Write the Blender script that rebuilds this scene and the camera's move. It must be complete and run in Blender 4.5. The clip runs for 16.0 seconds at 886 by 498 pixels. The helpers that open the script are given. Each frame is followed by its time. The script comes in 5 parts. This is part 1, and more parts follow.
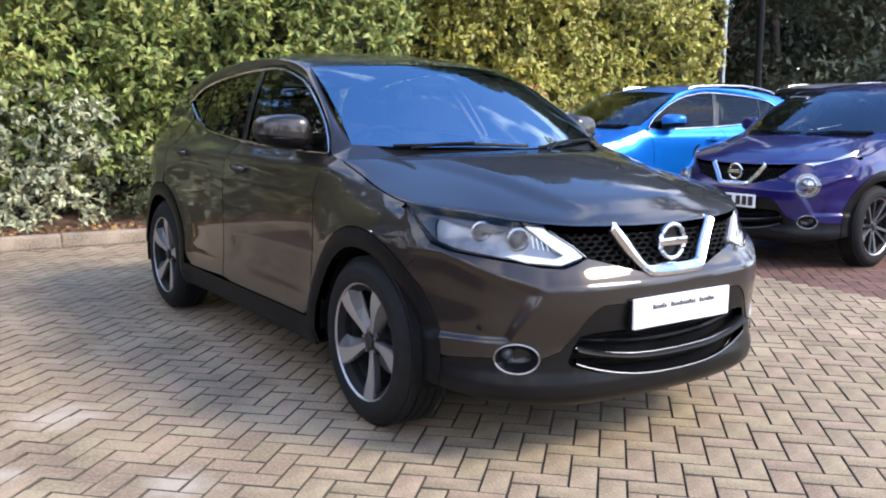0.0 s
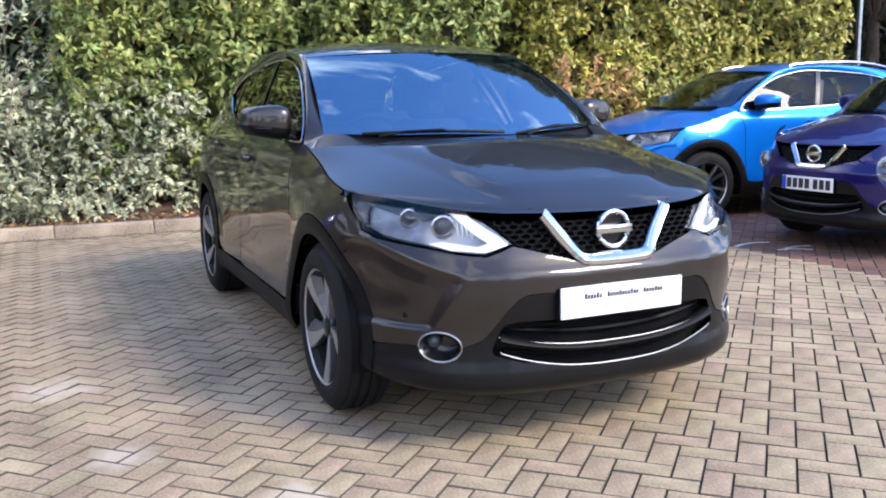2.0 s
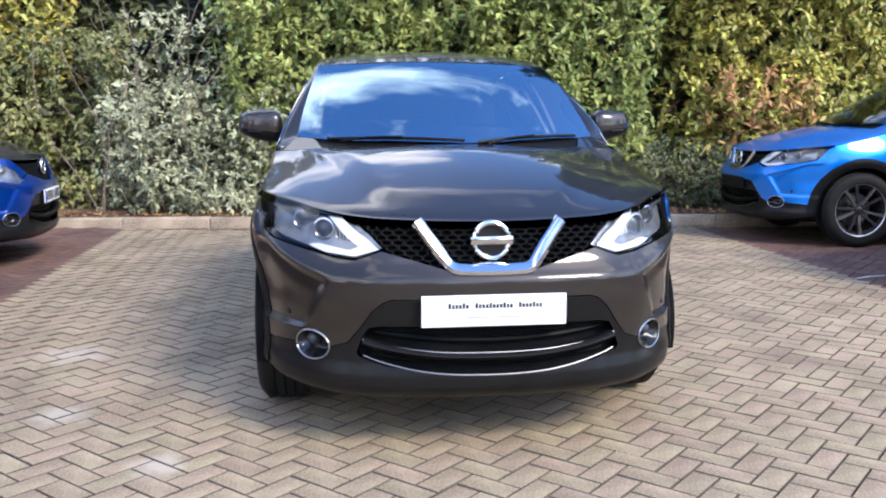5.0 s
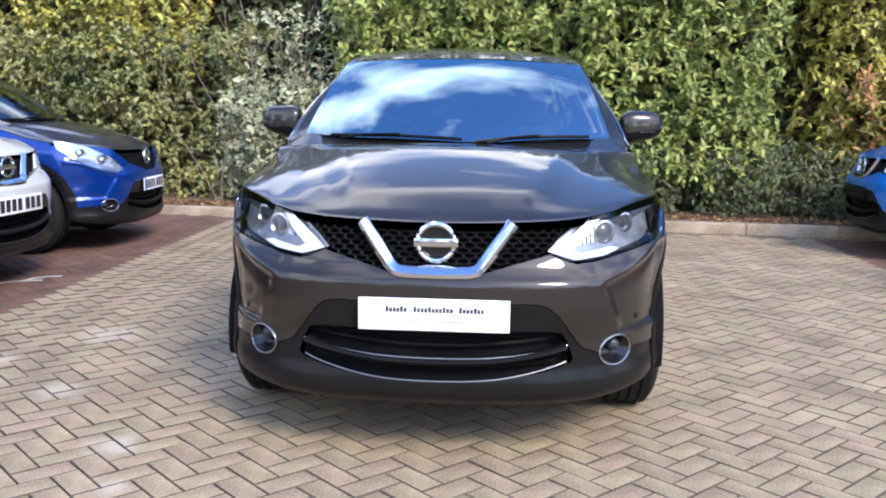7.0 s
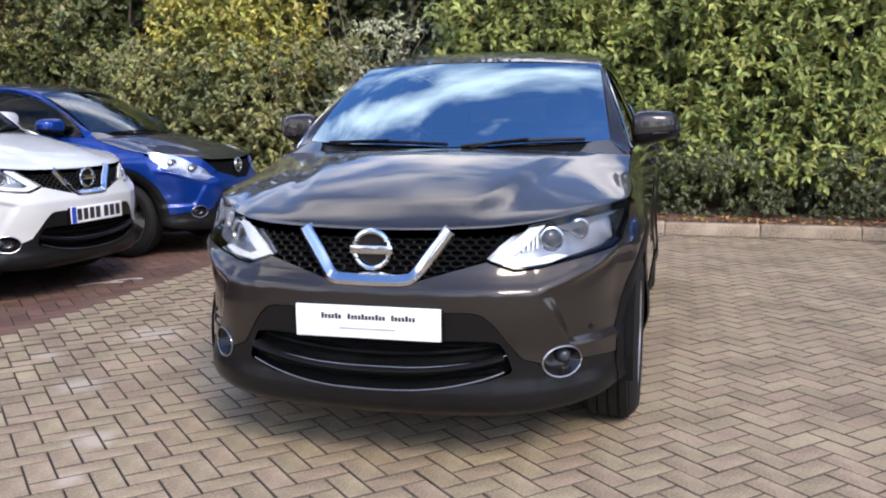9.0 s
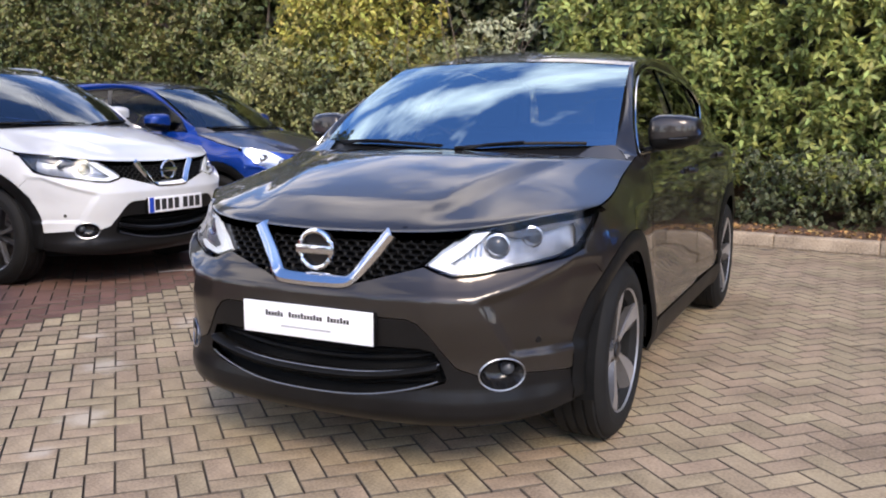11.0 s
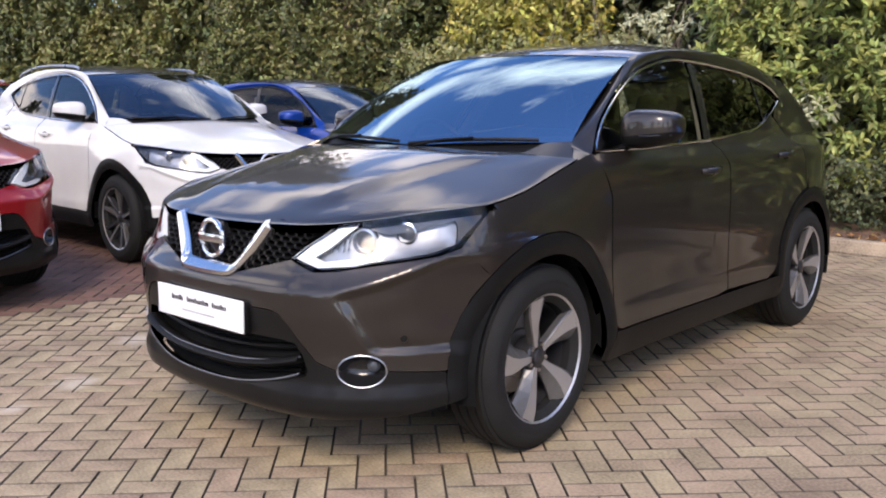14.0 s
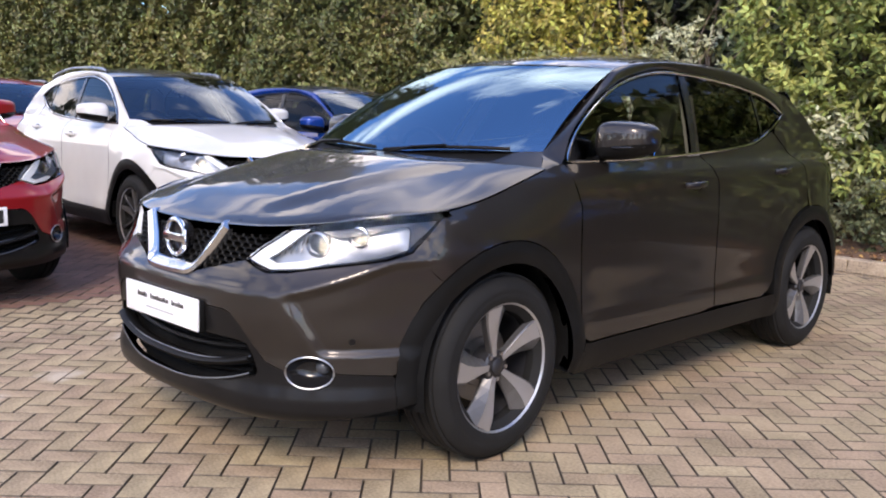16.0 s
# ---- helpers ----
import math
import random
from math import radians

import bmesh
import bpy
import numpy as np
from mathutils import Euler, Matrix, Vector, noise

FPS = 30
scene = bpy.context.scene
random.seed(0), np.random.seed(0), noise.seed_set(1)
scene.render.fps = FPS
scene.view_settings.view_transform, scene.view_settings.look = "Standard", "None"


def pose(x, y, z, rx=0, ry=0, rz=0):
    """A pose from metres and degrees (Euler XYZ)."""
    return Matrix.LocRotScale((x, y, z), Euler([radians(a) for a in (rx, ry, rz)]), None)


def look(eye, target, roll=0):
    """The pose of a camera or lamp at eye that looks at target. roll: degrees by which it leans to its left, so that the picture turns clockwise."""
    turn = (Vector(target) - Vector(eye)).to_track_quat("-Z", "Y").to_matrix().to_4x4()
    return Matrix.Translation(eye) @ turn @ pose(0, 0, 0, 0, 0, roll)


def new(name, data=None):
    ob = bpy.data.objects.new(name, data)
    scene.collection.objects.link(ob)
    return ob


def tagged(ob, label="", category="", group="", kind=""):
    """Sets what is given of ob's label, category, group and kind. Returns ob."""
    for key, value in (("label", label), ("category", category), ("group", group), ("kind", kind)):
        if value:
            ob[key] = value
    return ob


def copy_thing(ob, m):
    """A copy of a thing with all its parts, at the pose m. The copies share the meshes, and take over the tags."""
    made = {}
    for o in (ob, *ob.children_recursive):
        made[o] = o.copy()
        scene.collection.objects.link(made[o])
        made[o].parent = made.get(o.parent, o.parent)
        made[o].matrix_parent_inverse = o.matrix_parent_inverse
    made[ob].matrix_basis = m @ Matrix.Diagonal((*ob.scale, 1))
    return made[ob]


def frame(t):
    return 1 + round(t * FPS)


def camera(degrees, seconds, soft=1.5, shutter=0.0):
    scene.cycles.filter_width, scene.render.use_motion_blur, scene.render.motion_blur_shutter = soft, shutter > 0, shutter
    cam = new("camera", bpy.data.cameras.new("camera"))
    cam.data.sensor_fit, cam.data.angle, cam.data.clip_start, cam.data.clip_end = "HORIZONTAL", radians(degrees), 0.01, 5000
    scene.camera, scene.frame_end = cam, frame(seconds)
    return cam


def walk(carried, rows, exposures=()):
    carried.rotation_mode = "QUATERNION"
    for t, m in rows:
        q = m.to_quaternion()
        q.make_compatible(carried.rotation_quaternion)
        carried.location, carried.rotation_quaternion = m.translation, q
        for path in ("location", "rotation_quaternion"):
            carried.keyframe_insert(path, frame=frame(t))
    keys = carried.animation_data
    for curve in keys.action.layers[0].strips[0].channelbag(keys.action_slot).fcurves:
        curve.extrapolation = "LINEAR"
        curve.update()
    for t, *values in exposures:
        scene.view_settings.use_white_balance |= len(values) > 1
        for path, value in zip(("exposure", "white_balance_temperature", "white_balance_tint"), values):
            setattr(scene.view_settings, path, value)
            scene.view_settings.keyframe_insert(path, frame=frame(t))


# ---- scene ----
cam = camera(52.7, 16.0, soft=2.0)
METRES, EYE, TILT, LEAN, TURN, OX, OY = 6.25, 1.281, 0.53, 0.91, -34.214, -2.587, -4.433
ROWS = [
    (0.0, 0.0, 0.0, 0.0, 0.2, -9.3, -1.23),
    (0.5, 0.0332, -0.0089, 0.0001, 3.54, -10.16, -0.86),
    (1.0, 0.0641, 0.0029, -0.0016, 4.62, -10.0, -1.11),
    (1.5, 0.0915, 0.0118, 0.0021, 7.16, -10.04, -1.02),
    (2.0, 0.1307, 0.011, 0.0019, 10.06, -10.27, 0.2),
    (2.5, 0.1709, 0.0095, 0.0019, 12.77, -10.42, 0.8),
    (3.0, 0.2034, 0.025, -0.0015, 14.71, -10.41, 0.1),
    (3.5, 0.2317, 0.0378, 0.0018, 17.35, -9.98, -0.82),
    (4.0, 0.2727, 0.0444, 0.0015, 20.44, -9.62, -1.09),
    (6.5, 0.4227, 0.1217, 0.0021, 35.68, -9.98, -0.66),
    (7.0, 0.44, 0.1521, 0.0027, 38.09, -9.98, -1.27),
    (7.5, 0.4559, 0.1728, 0.0042, 40.33, -10.08, -0.61),
    (8.0, 0.4882, 0.1931, 0.0049, 43.61, -9.8, 0.39),
    (8.5, 0.5124, 0.2148, 0.0037, 46.48, -9.64, 0.79),
    (9.0, 0.5286, 0.244, 0.0046, 48.71, -9.83, 0.41),
    (9.5, 0.5414, 0.2667, 0.0048, 51.14, -10.04, 0.6),
    (12.0, 0.6294, 0.4124, 0.0041, 65.48, -9.76, -0.33),
    (12.5, 0.6461, 0.4428, 0.0036, 68.07, -9.8, 0.27),
    (13.0, 0.6483, 0.4763, 0.0014, 70.31, -9.59, 0.23),
    (13.5, 0.6506, 0.5038, 0.0036, 72.67, -9.89, -0.21),
    (14.0, 0.6597, 0.5377, 0.0025, 75.76, -9.94, -0.02),
    (14.5, 0.6681, 0.564, 0.002, 78.3, -9.68, -0.1),
    (15.0, 0.6709, 0.5762, 0.0016, 79.64, -9.5, -0.46),
    (15.5, 0.6717, 0.5834, 0.0011, 79.82, -9.36, -0.65),
    (16.0, 0.6721, 0.5875, 0.0008, 79.11, -9.31, -1.26),
]
EXPOSURES = [(0.0, 0.40, 6700, 14), (1.0, 0.44, 6650, 14), (2.0, 0.43, 6450, 14), (4.0, 0.36, 6350, 13), (7.0, 0.34, 6400, 13), (7.6, 0.07, 6400, 14), (9.0, -0.05, 6750, 15), (12.0, -0.10, 7100, 18), (16.0, 0.06, 7150, 19)]
walk(cam, [(t, pose(OX, OY, EYE, TILT, LEAN, TURN) @ pose(METRES * x, METRES * y, METRES * z, 90 + pitch, roll, yaw)) for t, x, y, z, yaw, pitch, roll in ROWS],
     exposures=EXPOSURES)

# ---- daylight ----
SUN_TO = Vector((0.9, -1.2, 1.2)).normalized()
SUN_ELEV = math.asin(SUN_TO.z)
world = bpy.data.worlds.new("world")
scene.world = world
world.use_nodes = True
wn, wl = world.node_tree.nodes, world.node_tree.links
sky = wn.new("ShaderNodeTexSky")
sky.sky_type, sky.sun_disc, sky.sun_elevation, sky.sun_rotation = 'NISHITA', False, SUN_ELEV, math.atan2(SUN_TO.x, SUN_TO.y)
sky.air_density, sky.dust_density, sky.ozone_density = 1.0, 0.6, 3.0
# broken cloud over the blue
tc = wn.new("ShaderNodeTexCoord")
split, low, across, along, layer = (wn.new(k) for k in ("ShaderNodeSeparateXYZ", "ShaderNodeMath", "ShaderNodeMath", "ShaderNodeMath", "ShaderNodeCombineXYZ"))
low.operation, across.operation, along.operation = 'MAXIMUM', 'DIVIDE', 'DIVIDE'
low.inputs[1].default_value = 0.12
wl.new(tc.outputs["Generated"], split.inputs[0])
wl.new(split.outputs["Z"], low.inputs[0])
wl.new(split.outputs["X"], across.inputs[0]), wl.new(low.outputs[0], across.inputs[1])
wl.new(split.outputs["Y"], along.inputs[0]), wl.new(low.outputs[0], along.inputs[1])
wl.new(across.outputs[0], layer.inputs["X"]), wl.new(along.outputs[0], layer.inputs["Y"])
layer.inputs["Z"].default_value = 3.4
cloud = wn.new("ShaderNodeTexNoise")
cloud.inputs["Scale"].default_value, cloud.inputs["Detail"].default_value, cloud.inputs["Roughness"].default_value = 1.6, 5, 0.5
cloud.inputs["Distortion"].default_value = 0.3
wl.new(layer.outputs[0], cloud.inputs["Vector"])
cover = wn.new("ShaderNodeMapRange")
cover.inputs["From Min"].default_value, cover.inputs["From Max"].default_value = 0.405, 0.57
tint = wn.new("ShaderNodeMix")
tint.data_type = 'RGBA'
tint.inputs["B"].default_value = (21, 21, 21.3, 1)
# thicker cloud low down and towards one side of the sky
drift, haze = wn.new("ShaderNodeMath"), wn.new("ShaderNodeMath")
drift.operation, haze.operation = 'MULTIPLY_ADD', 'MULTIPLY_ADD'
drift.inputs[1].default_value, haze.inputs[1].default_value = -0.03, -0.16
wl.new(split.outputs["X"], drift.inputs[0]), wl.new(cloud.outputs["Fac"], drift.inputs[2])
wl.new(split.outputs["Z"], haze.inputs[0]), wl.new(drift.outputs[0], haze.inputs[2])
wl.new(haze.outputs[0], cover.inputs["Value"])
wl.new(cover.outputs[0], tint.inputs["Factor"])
blue = wn.new("ShaderNodeMix")
blue.data_type, blue.blend_type = 'RGBA', 'MULTIPLY'
blue.inputs["Factor"].default_value, blue.inputs["B"].default_value = 1.0, (1.6, 2.1, 2.7, 1)
wl.new(sky.outputs[0], blue.inputs["A"])
wl.new(blue.outputs["Result"], tint.inputs["A"])
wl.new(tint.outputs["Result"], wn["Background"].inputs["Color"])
wn["Background"].inputs["Strength"].default_value = 0.15
sun = new("sun", bpy.data.lights.new("sun", 'SUN'))
sun.data.energy, sun.data.angle, sun.data.color = 3.6, radians(20.0), (1.0, 0.90, 0.75)
sun.matrix_world = look(SUN_TO * 30, (0, 0, 0))

# ---- materials ----
def nodes_of(name):
    m = bpy.data.materials.new(name)
    m.use_nodes = True
    return m, m.node_tree.nodes, m.node_tree.links, m.node_tree.nodes["Principled BSDF"]


def material(name, col, rough=0.5, metal=0.0, coat=0.0, var=0.12, scale=6.0, fine=80.0, bump=0.0, per_piece=0.0,
             col2=None, patch=0.5, emit=0.0, coat_rough=0.03, rough_var=0.1, spec=0.5, per_island=0.0, hue=0.0, grit=0.35):
    """A surface with colour that varies at two scales, uneven gloss and fine relief."""
    m, n, l, p = nodes_of(name)
    tc = n.new("ShaderNodeTexCoord")
    big, small = n.new("ShaderNodeTexNoise"), n.new("ShaderNodeTexNoise")
    big.inputs["Scale"].default_value, small.inputs["Scale"].default_value = scale, fine
    big.inputs["Detail"].default_value, small.inputs["Detail"].default_value = 4, 3
    for t in (big, small):
        l.new(tc.outputs["Object"], t.inputs["Vector"])
    mix = n.new("ShaderNodeMix")
    mix.data_type = 'RGBA'
    dark = tuple(c * (1 - var) for c in col)
    light = tuple(min(1, c * (1 + var)) for c in (col2 or col))
    mix.inputs["A"].default_value, mix.inputs["B"].default_value = (*dark, 1), (*light, 1)
    ramp = n.new("ShaderNodeMapRange")
    ramp.inputs["From Min"].default_value, ramp.inputs["From Max"].default_value = patch - 0.22, patch + 0.22
    add = n.new("ShaderNodeMath")
    add.operation = 'MULTIPLY_ADD'
    add.inputs[1].default_value, add.inputs[2].default_value = grit, 0.0
    l.new(small.outputs["Fac"], add.inputs[0])
    both = n.new("ShaderNodeMath")
    l.new(big.outputs["Fac"], both.inputs[0])
    l.new(add.outputs[0], both.inputs[1])
    off = n.new("ShaderNodeMath")
    off.operation = 'SUBTRACT'
    off.inputs[1].default_value = grit / 2
    l.new(both.outputs[0], off.inputs[0])
    l.new(off.outputs[0], ramp.inputs["Value"])
    l.new(ramp.outputs[0], mix.inputs["Factor"])
    out = mix.outputs["Result"]
    if per_piece or per_island:
        hsv = n.new("ShaderNodeHueSaturation")
        rnd = n.new("ShaderNodeMapRange")
        k = per_piece or per_island
        rnd.inputs["To Min"].default_value, rnd.inputs["To Max"].default_value = 1 - k, 1 + k
        if per_piece:
            src = n.new("ShaderNodeObjectInfo").outputs["Random"]
        else:
            src = n.new("ShaderNodeNewGeometry").outputs["Random Per Island"]
        l.new(src, rnd.inputs["Value"])
        l.new(rnd.outputs[0], hsv.inputs["Value"])
        if hue:
            turn = n.new("ShaderNodeMath")
            turn.operation = 'MULTIPLY'
            turn.inputs[1].default_value = 7.31
            frac = n.new("ShaderNodeMath")
            frac.operation = 'FRACT'
            hr = n.new("ShaderNodeMapRange")
            hr.inputs["To Min"].default_value, hr.inputs["To Max"].default_value = 0.5 - hue, 0.5 + hue
            l.new(src, turn.inputs[0]), l.new(turn.outputs[0], frac.inputs[0]), l.new(frac.outputs[0], hr.inputs["Value"])
            l.new(hr.outputs[0], hsv.inputs["Hue"])
        l.new(out, hsv.inputs["Color"])
        out = hsv.outputs["Color"]
    l.new(out, p.inputs["Base Color"])
    rr = n.new("ShaderNodeMapRange")
    rr.inputs["To Min"].default_value, rr.inputs["To Max"].default_value = max(0.0, rough * (1 - rough_var)), min(1, rough * (1 + rough_var))
    l.new(big.outputs["Fac"], rr.inputs["Value"])
    l.new(rr.outputs[0], p.inputs["Roughness"])
    p.inputs["Metallic"].default_value, p.inputs["Coat Weight"].default_value = metal, coat
    p.inputs["Coat Roughness"].default_value, p.inputs["Specular IOR Level"].default_value = coat_rough, spec
    if bump:
        b = n.new("ShaderNodeBump")
        b.inputs["Strength"].default_value, b.inputs["Distance"].default_value = 1.0, bump
        l.new(small.outputs["Fac"], b.inputs["Height"])
        l.new(b.outputs[0], p.inputs["Normal"])
    if emit:
        p.inputs["Emission Color"].default_value, p.inputs["Emission Strength"].default_value = (*col, 1), emit
    return m


def glass(name, tint, ior=1.5, gloss=(1, 1, 1), rough=0.0):
    """Thin glazing: tinted clear with a mirror that grows at a flat angle."""
    m, n, l, p = nodes_of(name)
    n.remove(p)
    clear, shine, fr, mix = (n.new(k) for k in ("ShaderNodeBsdfTransparent", "ShaderNodeBsdfGlossy", "ShaderNodeFresnel", "ShaderNodeMixShader"))
    clear.inputs["Color"].default_value, shine.inputs["Color"].default_value = (*tint, 1), (*gloss, 1)
    shine.inputs["Roughness"].default_value, fr.inputs["IOR"].default_value = rough, ior
    l.new(fr.outputs[0], mix.inputs["Fac"]), l.new(clear.outputs[0], mix.inputs[1]), l.new(shine.outputs[0], mix.inputs[2])
    l.new(mix.outputs[0], n["Material Output"].inputs["Surface"])
    return m


def car_paint(name, col, metal=0.55, rough=0.32):
    m = material(name, col, rough, metal, coat=1.0, var=0.06, scale=3.0, fine=900.0, bump=0.00002, spec=0.2)
    m.node_tree.nodes["Principled BSDF"].inputs["Coat IOR"].default_value = 1.46
    return m


PAINT_BRONZE = car_paint("bronze_paint", (0.037, 0.031, 0.027), metal=0.8, rough=0.46)
PAINT_WHITE = car_paint("white_paint", (0.57, 0.57, 0.56), metal=0.0, rough=0.4)
PAINT_BLUE = car_paint("vivid_blue_paint", (0.0, 0.19, 0.72), metal=0.5)
PAINT_INK = car_paint("ink_blue_paint", (0.009, 0.0055, 0.085), metal=0.2)
PAINT_NAVY = car_paint("royal_blue_paint", (0.0, 0.032, 0.22), metal=0.4)
PAINT_RED = car_paint("red_paint", (0.29, 0.013, 0.016), metal=0.3)
# the hatchback's royal blue with a dark reflection put into the colour
PAINT_NAVY_DARKENED = car_paint("darkened_royal_blue_paint", (0.002, 0.006, 0.035), metal=0.3)
PAINT_BLACK = car_paint("black_paint", (0.012, 0.012, 0.013), metal=0.1)
PAINT_SILVER = car_paint("silver_paint", (0.55, 0.56, 0.57), metal=0.6)
PLASTIC = material("black_plastic", (0.006, 0.006, 0.006), 0.45, var=0.2, fine=500, bump=0.0001, spec=0.14)
PLASTIC_GLOSS = material("gloss_black_plastic", (0.010, 0.010, 0.011), 0.18, var=0.2)
TRIM_GLOSS = material("dark_satin_trim", (0.009, 0.0085, 0.0085), 0.32, coat=0.08, coat_rough=0.10, var=0.2, spec=0.12)
CAVITY = material("dark_cavity", (0.010, 0.010, 0.010), 0.9, var=0.3, spec=0.0)
CHROME = material("chrome", (0.70, 0.71, 0.73), 0.13, 1.0, var=0.03)
DULL_CHROME = material("dull_chrome", (0.19, 0.195, 0.205), 0.4, 1.0, var=0.05)
SATIN = material("satin_metal", (0.45, 0.46, 0.48), 0.28, 1.0, var=0.05)
ALLOY = material("machined_alloy", (0.46, 0.46, 0.47), 0.36, 0.8, var=0.08, fine=300)
ALLOY_DARK = material("dark_alloy", (0.045, 0.045, 0.05), 0.35, 0.6, var=0.2)
DISC = material("brake_disc_steel", (0.30, 0.29, 0.28), 0.4, 0.9, var=0.2, fine=200)
RUBBER = material("tyre_rubber", (0.0095, 0.0095, 0.0095), 0.75, spec=0.25, var=0.25, scale=12, fine=200, bump=0.0004)
REFLECTOR = material("lamp_reflector", (0.52, 0.53, 0.56), 0.24, 0.95, var=0.05)
LAMP_DARK = material("lamp_housing", (0.24, 0.255, 0.28), 0.32, 0.6, var=0.35, scale=16)
LAMP_BEZEL = material("black_lamp_bezel", (0.014, 0.015, 0.019), 0.16, var=0.2)
LAMP_EYE = material("projector_glass", (0.05, 0.055, 0.065), 0.14, 0.0, var=0.15)
SPOKE_GREY = material("grey_painted_alloy", (0.13, 0.128, 0.13), 0.4, 0.6, var=0.15, fine=200)
DRL = material("daytime_light_guide", (0.66, 0.70, 0.74), 0.3, emit=0.12, var=0.02)
PLATE_WHITE = material("white_plate", (0.83, 0.83, 0.84), 0.35, var=0.03)
PLATE_BLUE = material("plate_blue_band", (0.01, 0.06, 0.45), 0.4)
INK = material("black_print", (0.02, 0.02, 0.022), 0.5)
INK_GREY = material("grey_print", (0.38, 0.38, 0.40), 0.5)
FABRIC = material("dark_seat_cloth", (0.022, 0.022, 0.024), 0.9, var=0.25, fine=400, bump=0.0005)
TRIM_GREY = material("pale_trim", (0.42, 0.41, 0.40), 0.7, var=0.1)
TAIL_RED = material("red_lamp", (0.25, 0.008, 0.008), 0.12, coat=1.0)
GLASS = glass("windscreen_glass", (0.62, 0.66, 0.64), 6.5, gloss=(0.50, 0.72, 0.87))
GLASS_DULL = glass("parked_car_screen", (0.45, 0.48, 0.46), 2.1, gloss=(0.8, 0.9, 1.0))
GLASS_PARKED = glass("parked_car_window", (0.22, 0.24, 0.25), 1.28)
GLASS_SIDE = glass("side_window_glass", (0.42, 0.45, 0.44), 1.36)
GLASS_TINT = glass("privacy_glass", (0.09, 0.095, 0.10), 1.32)
GLASS_LAMP = glass("lamp_lens", (0.95, 0.96, 0.97), 1.35)

# ---- mesh helpers ----
def part(name, bm, mat, parent, label="", smooth=True):
    """Links a bmesh (or a finished mesh) as one mesh object under a thing or under a part."""
    if isinstance(bm, bmesh.types.BMesh):
        me = bpy.data.meshes.new(name)
        bmesh.ops.recalc_face_normals(bm, faces=bm.faces)
        bm.to_mesh(me)
        bm.free()
        me.polygons.foreach_set("use_smooth", [smooth] * len(me.polygons))
        if smooth:
            me.set_sharp_from_angle(angle=radians(40))
    else:
        me = bm
    me.materials.append(mat)
    ob = new(name, me)
    ob.parent = parent
    if label:
        tagged(ob, label)
    return ob


def raw(name, verts, faces, smooth=False):
    me = bpy.data.meshes.new(name)
    me.from_pydata([tuple(v) for v in verts], [], [tuple(f) for f in faces])
    if smooth:
        me.polygons.foreach_set("use_smooth", [True] * len(me.polygons))
    return me


def box_bm(lo, hi, bevel=0.0, m=None, bm=None, seg=2):
    bm2 = bmesh.new()
    lo, hi = Vector(lo), Vector(hi)
    bmesh.ops.create_cube(bm2, size=1, matrix=Matrix.LocRotScale((lo + hi) / 2, None, hi - lo))
    if bevel:
        bmesh.ops.bevel(bm2, geom=bm2.edges[:], offset=bevel, segments=seg, profile=0.5, affect='EDGES')
    if m is not None:
        bm2.transform(m)
    if bm is None:
        return bm2
    me = bpy.data.meshes.new("tmp")
    bm2.to_mesh(me)
    bm.from_mesh(me)
    bm2.free()
    bpy.data.meshes.remove(me)
    return bm


def lathe(profile, n=40, axis='X', bm=None):
    """Turns (radius, along) points about an axis through the origin."""
    bm = bm or bmesh.new()
    rings = []
    for i in range(n):
        a = 2 * math.pi * i / n
        ring = []
        for r, h in profile:
            c, s = r * math.cos(a), r * math.sin(a)
            ring.append(bm.verts.new((h, c, s) if axis == 'X' else (c, h, s) if axis == 'Y' else (c, s, h)))
        rings.append(ring)
    for i in range(n):
        a, b = rings[i], rings[(i + 1) % n]
        for k in range(len(profile) - 1):
            bm.faces.new((a[k], a[k + 1], b[k + 1], b[k]))
    return bm


def sweep(path, rx, rz, n=8, closed=False, bm=None, taper=None):
    """A bar of oval section along a path of points."""
    bm = bm or bmesh.new()
    path = [Vector(p) for p in path]
    rings = []
    for i, p in enumerate(path):
        a = path[i - 1] if i or closed else p
        b = path[(i + 1) % len(path)] if i < len(path) - 1 or closed else p
        t = (b - a).normalized()
        up = Vector((0, 0, 1)) if abs(t.z) < 0.9 else Vector((0, 1, 0))
        side = t.cross(up).normalized()
        up = side.cross(t).normalized()
        k = taper(i / (len(path) - 1)) if taper else 1
        rings.append([bm.verts.new(p + side * (rx * k * math.cos(2 * math.pi * j / n)) + up * (rz * k * math.sin(2 * math.pi * j / n))) for j in range(n)])
    m = len(rings)
    for i in range(m if closed else m - 1):
        a, b = rings[i], rings[(i + 1) % m]
        for j in range(n):
            bm.faces.new((a[j], a[(j + 1) % n], b[(j + 1) % n], b[j]))
    if not closed:
        bm.faces.new(rings[0][::-1])
        bm.faces.new(rings[-1])
    return bm


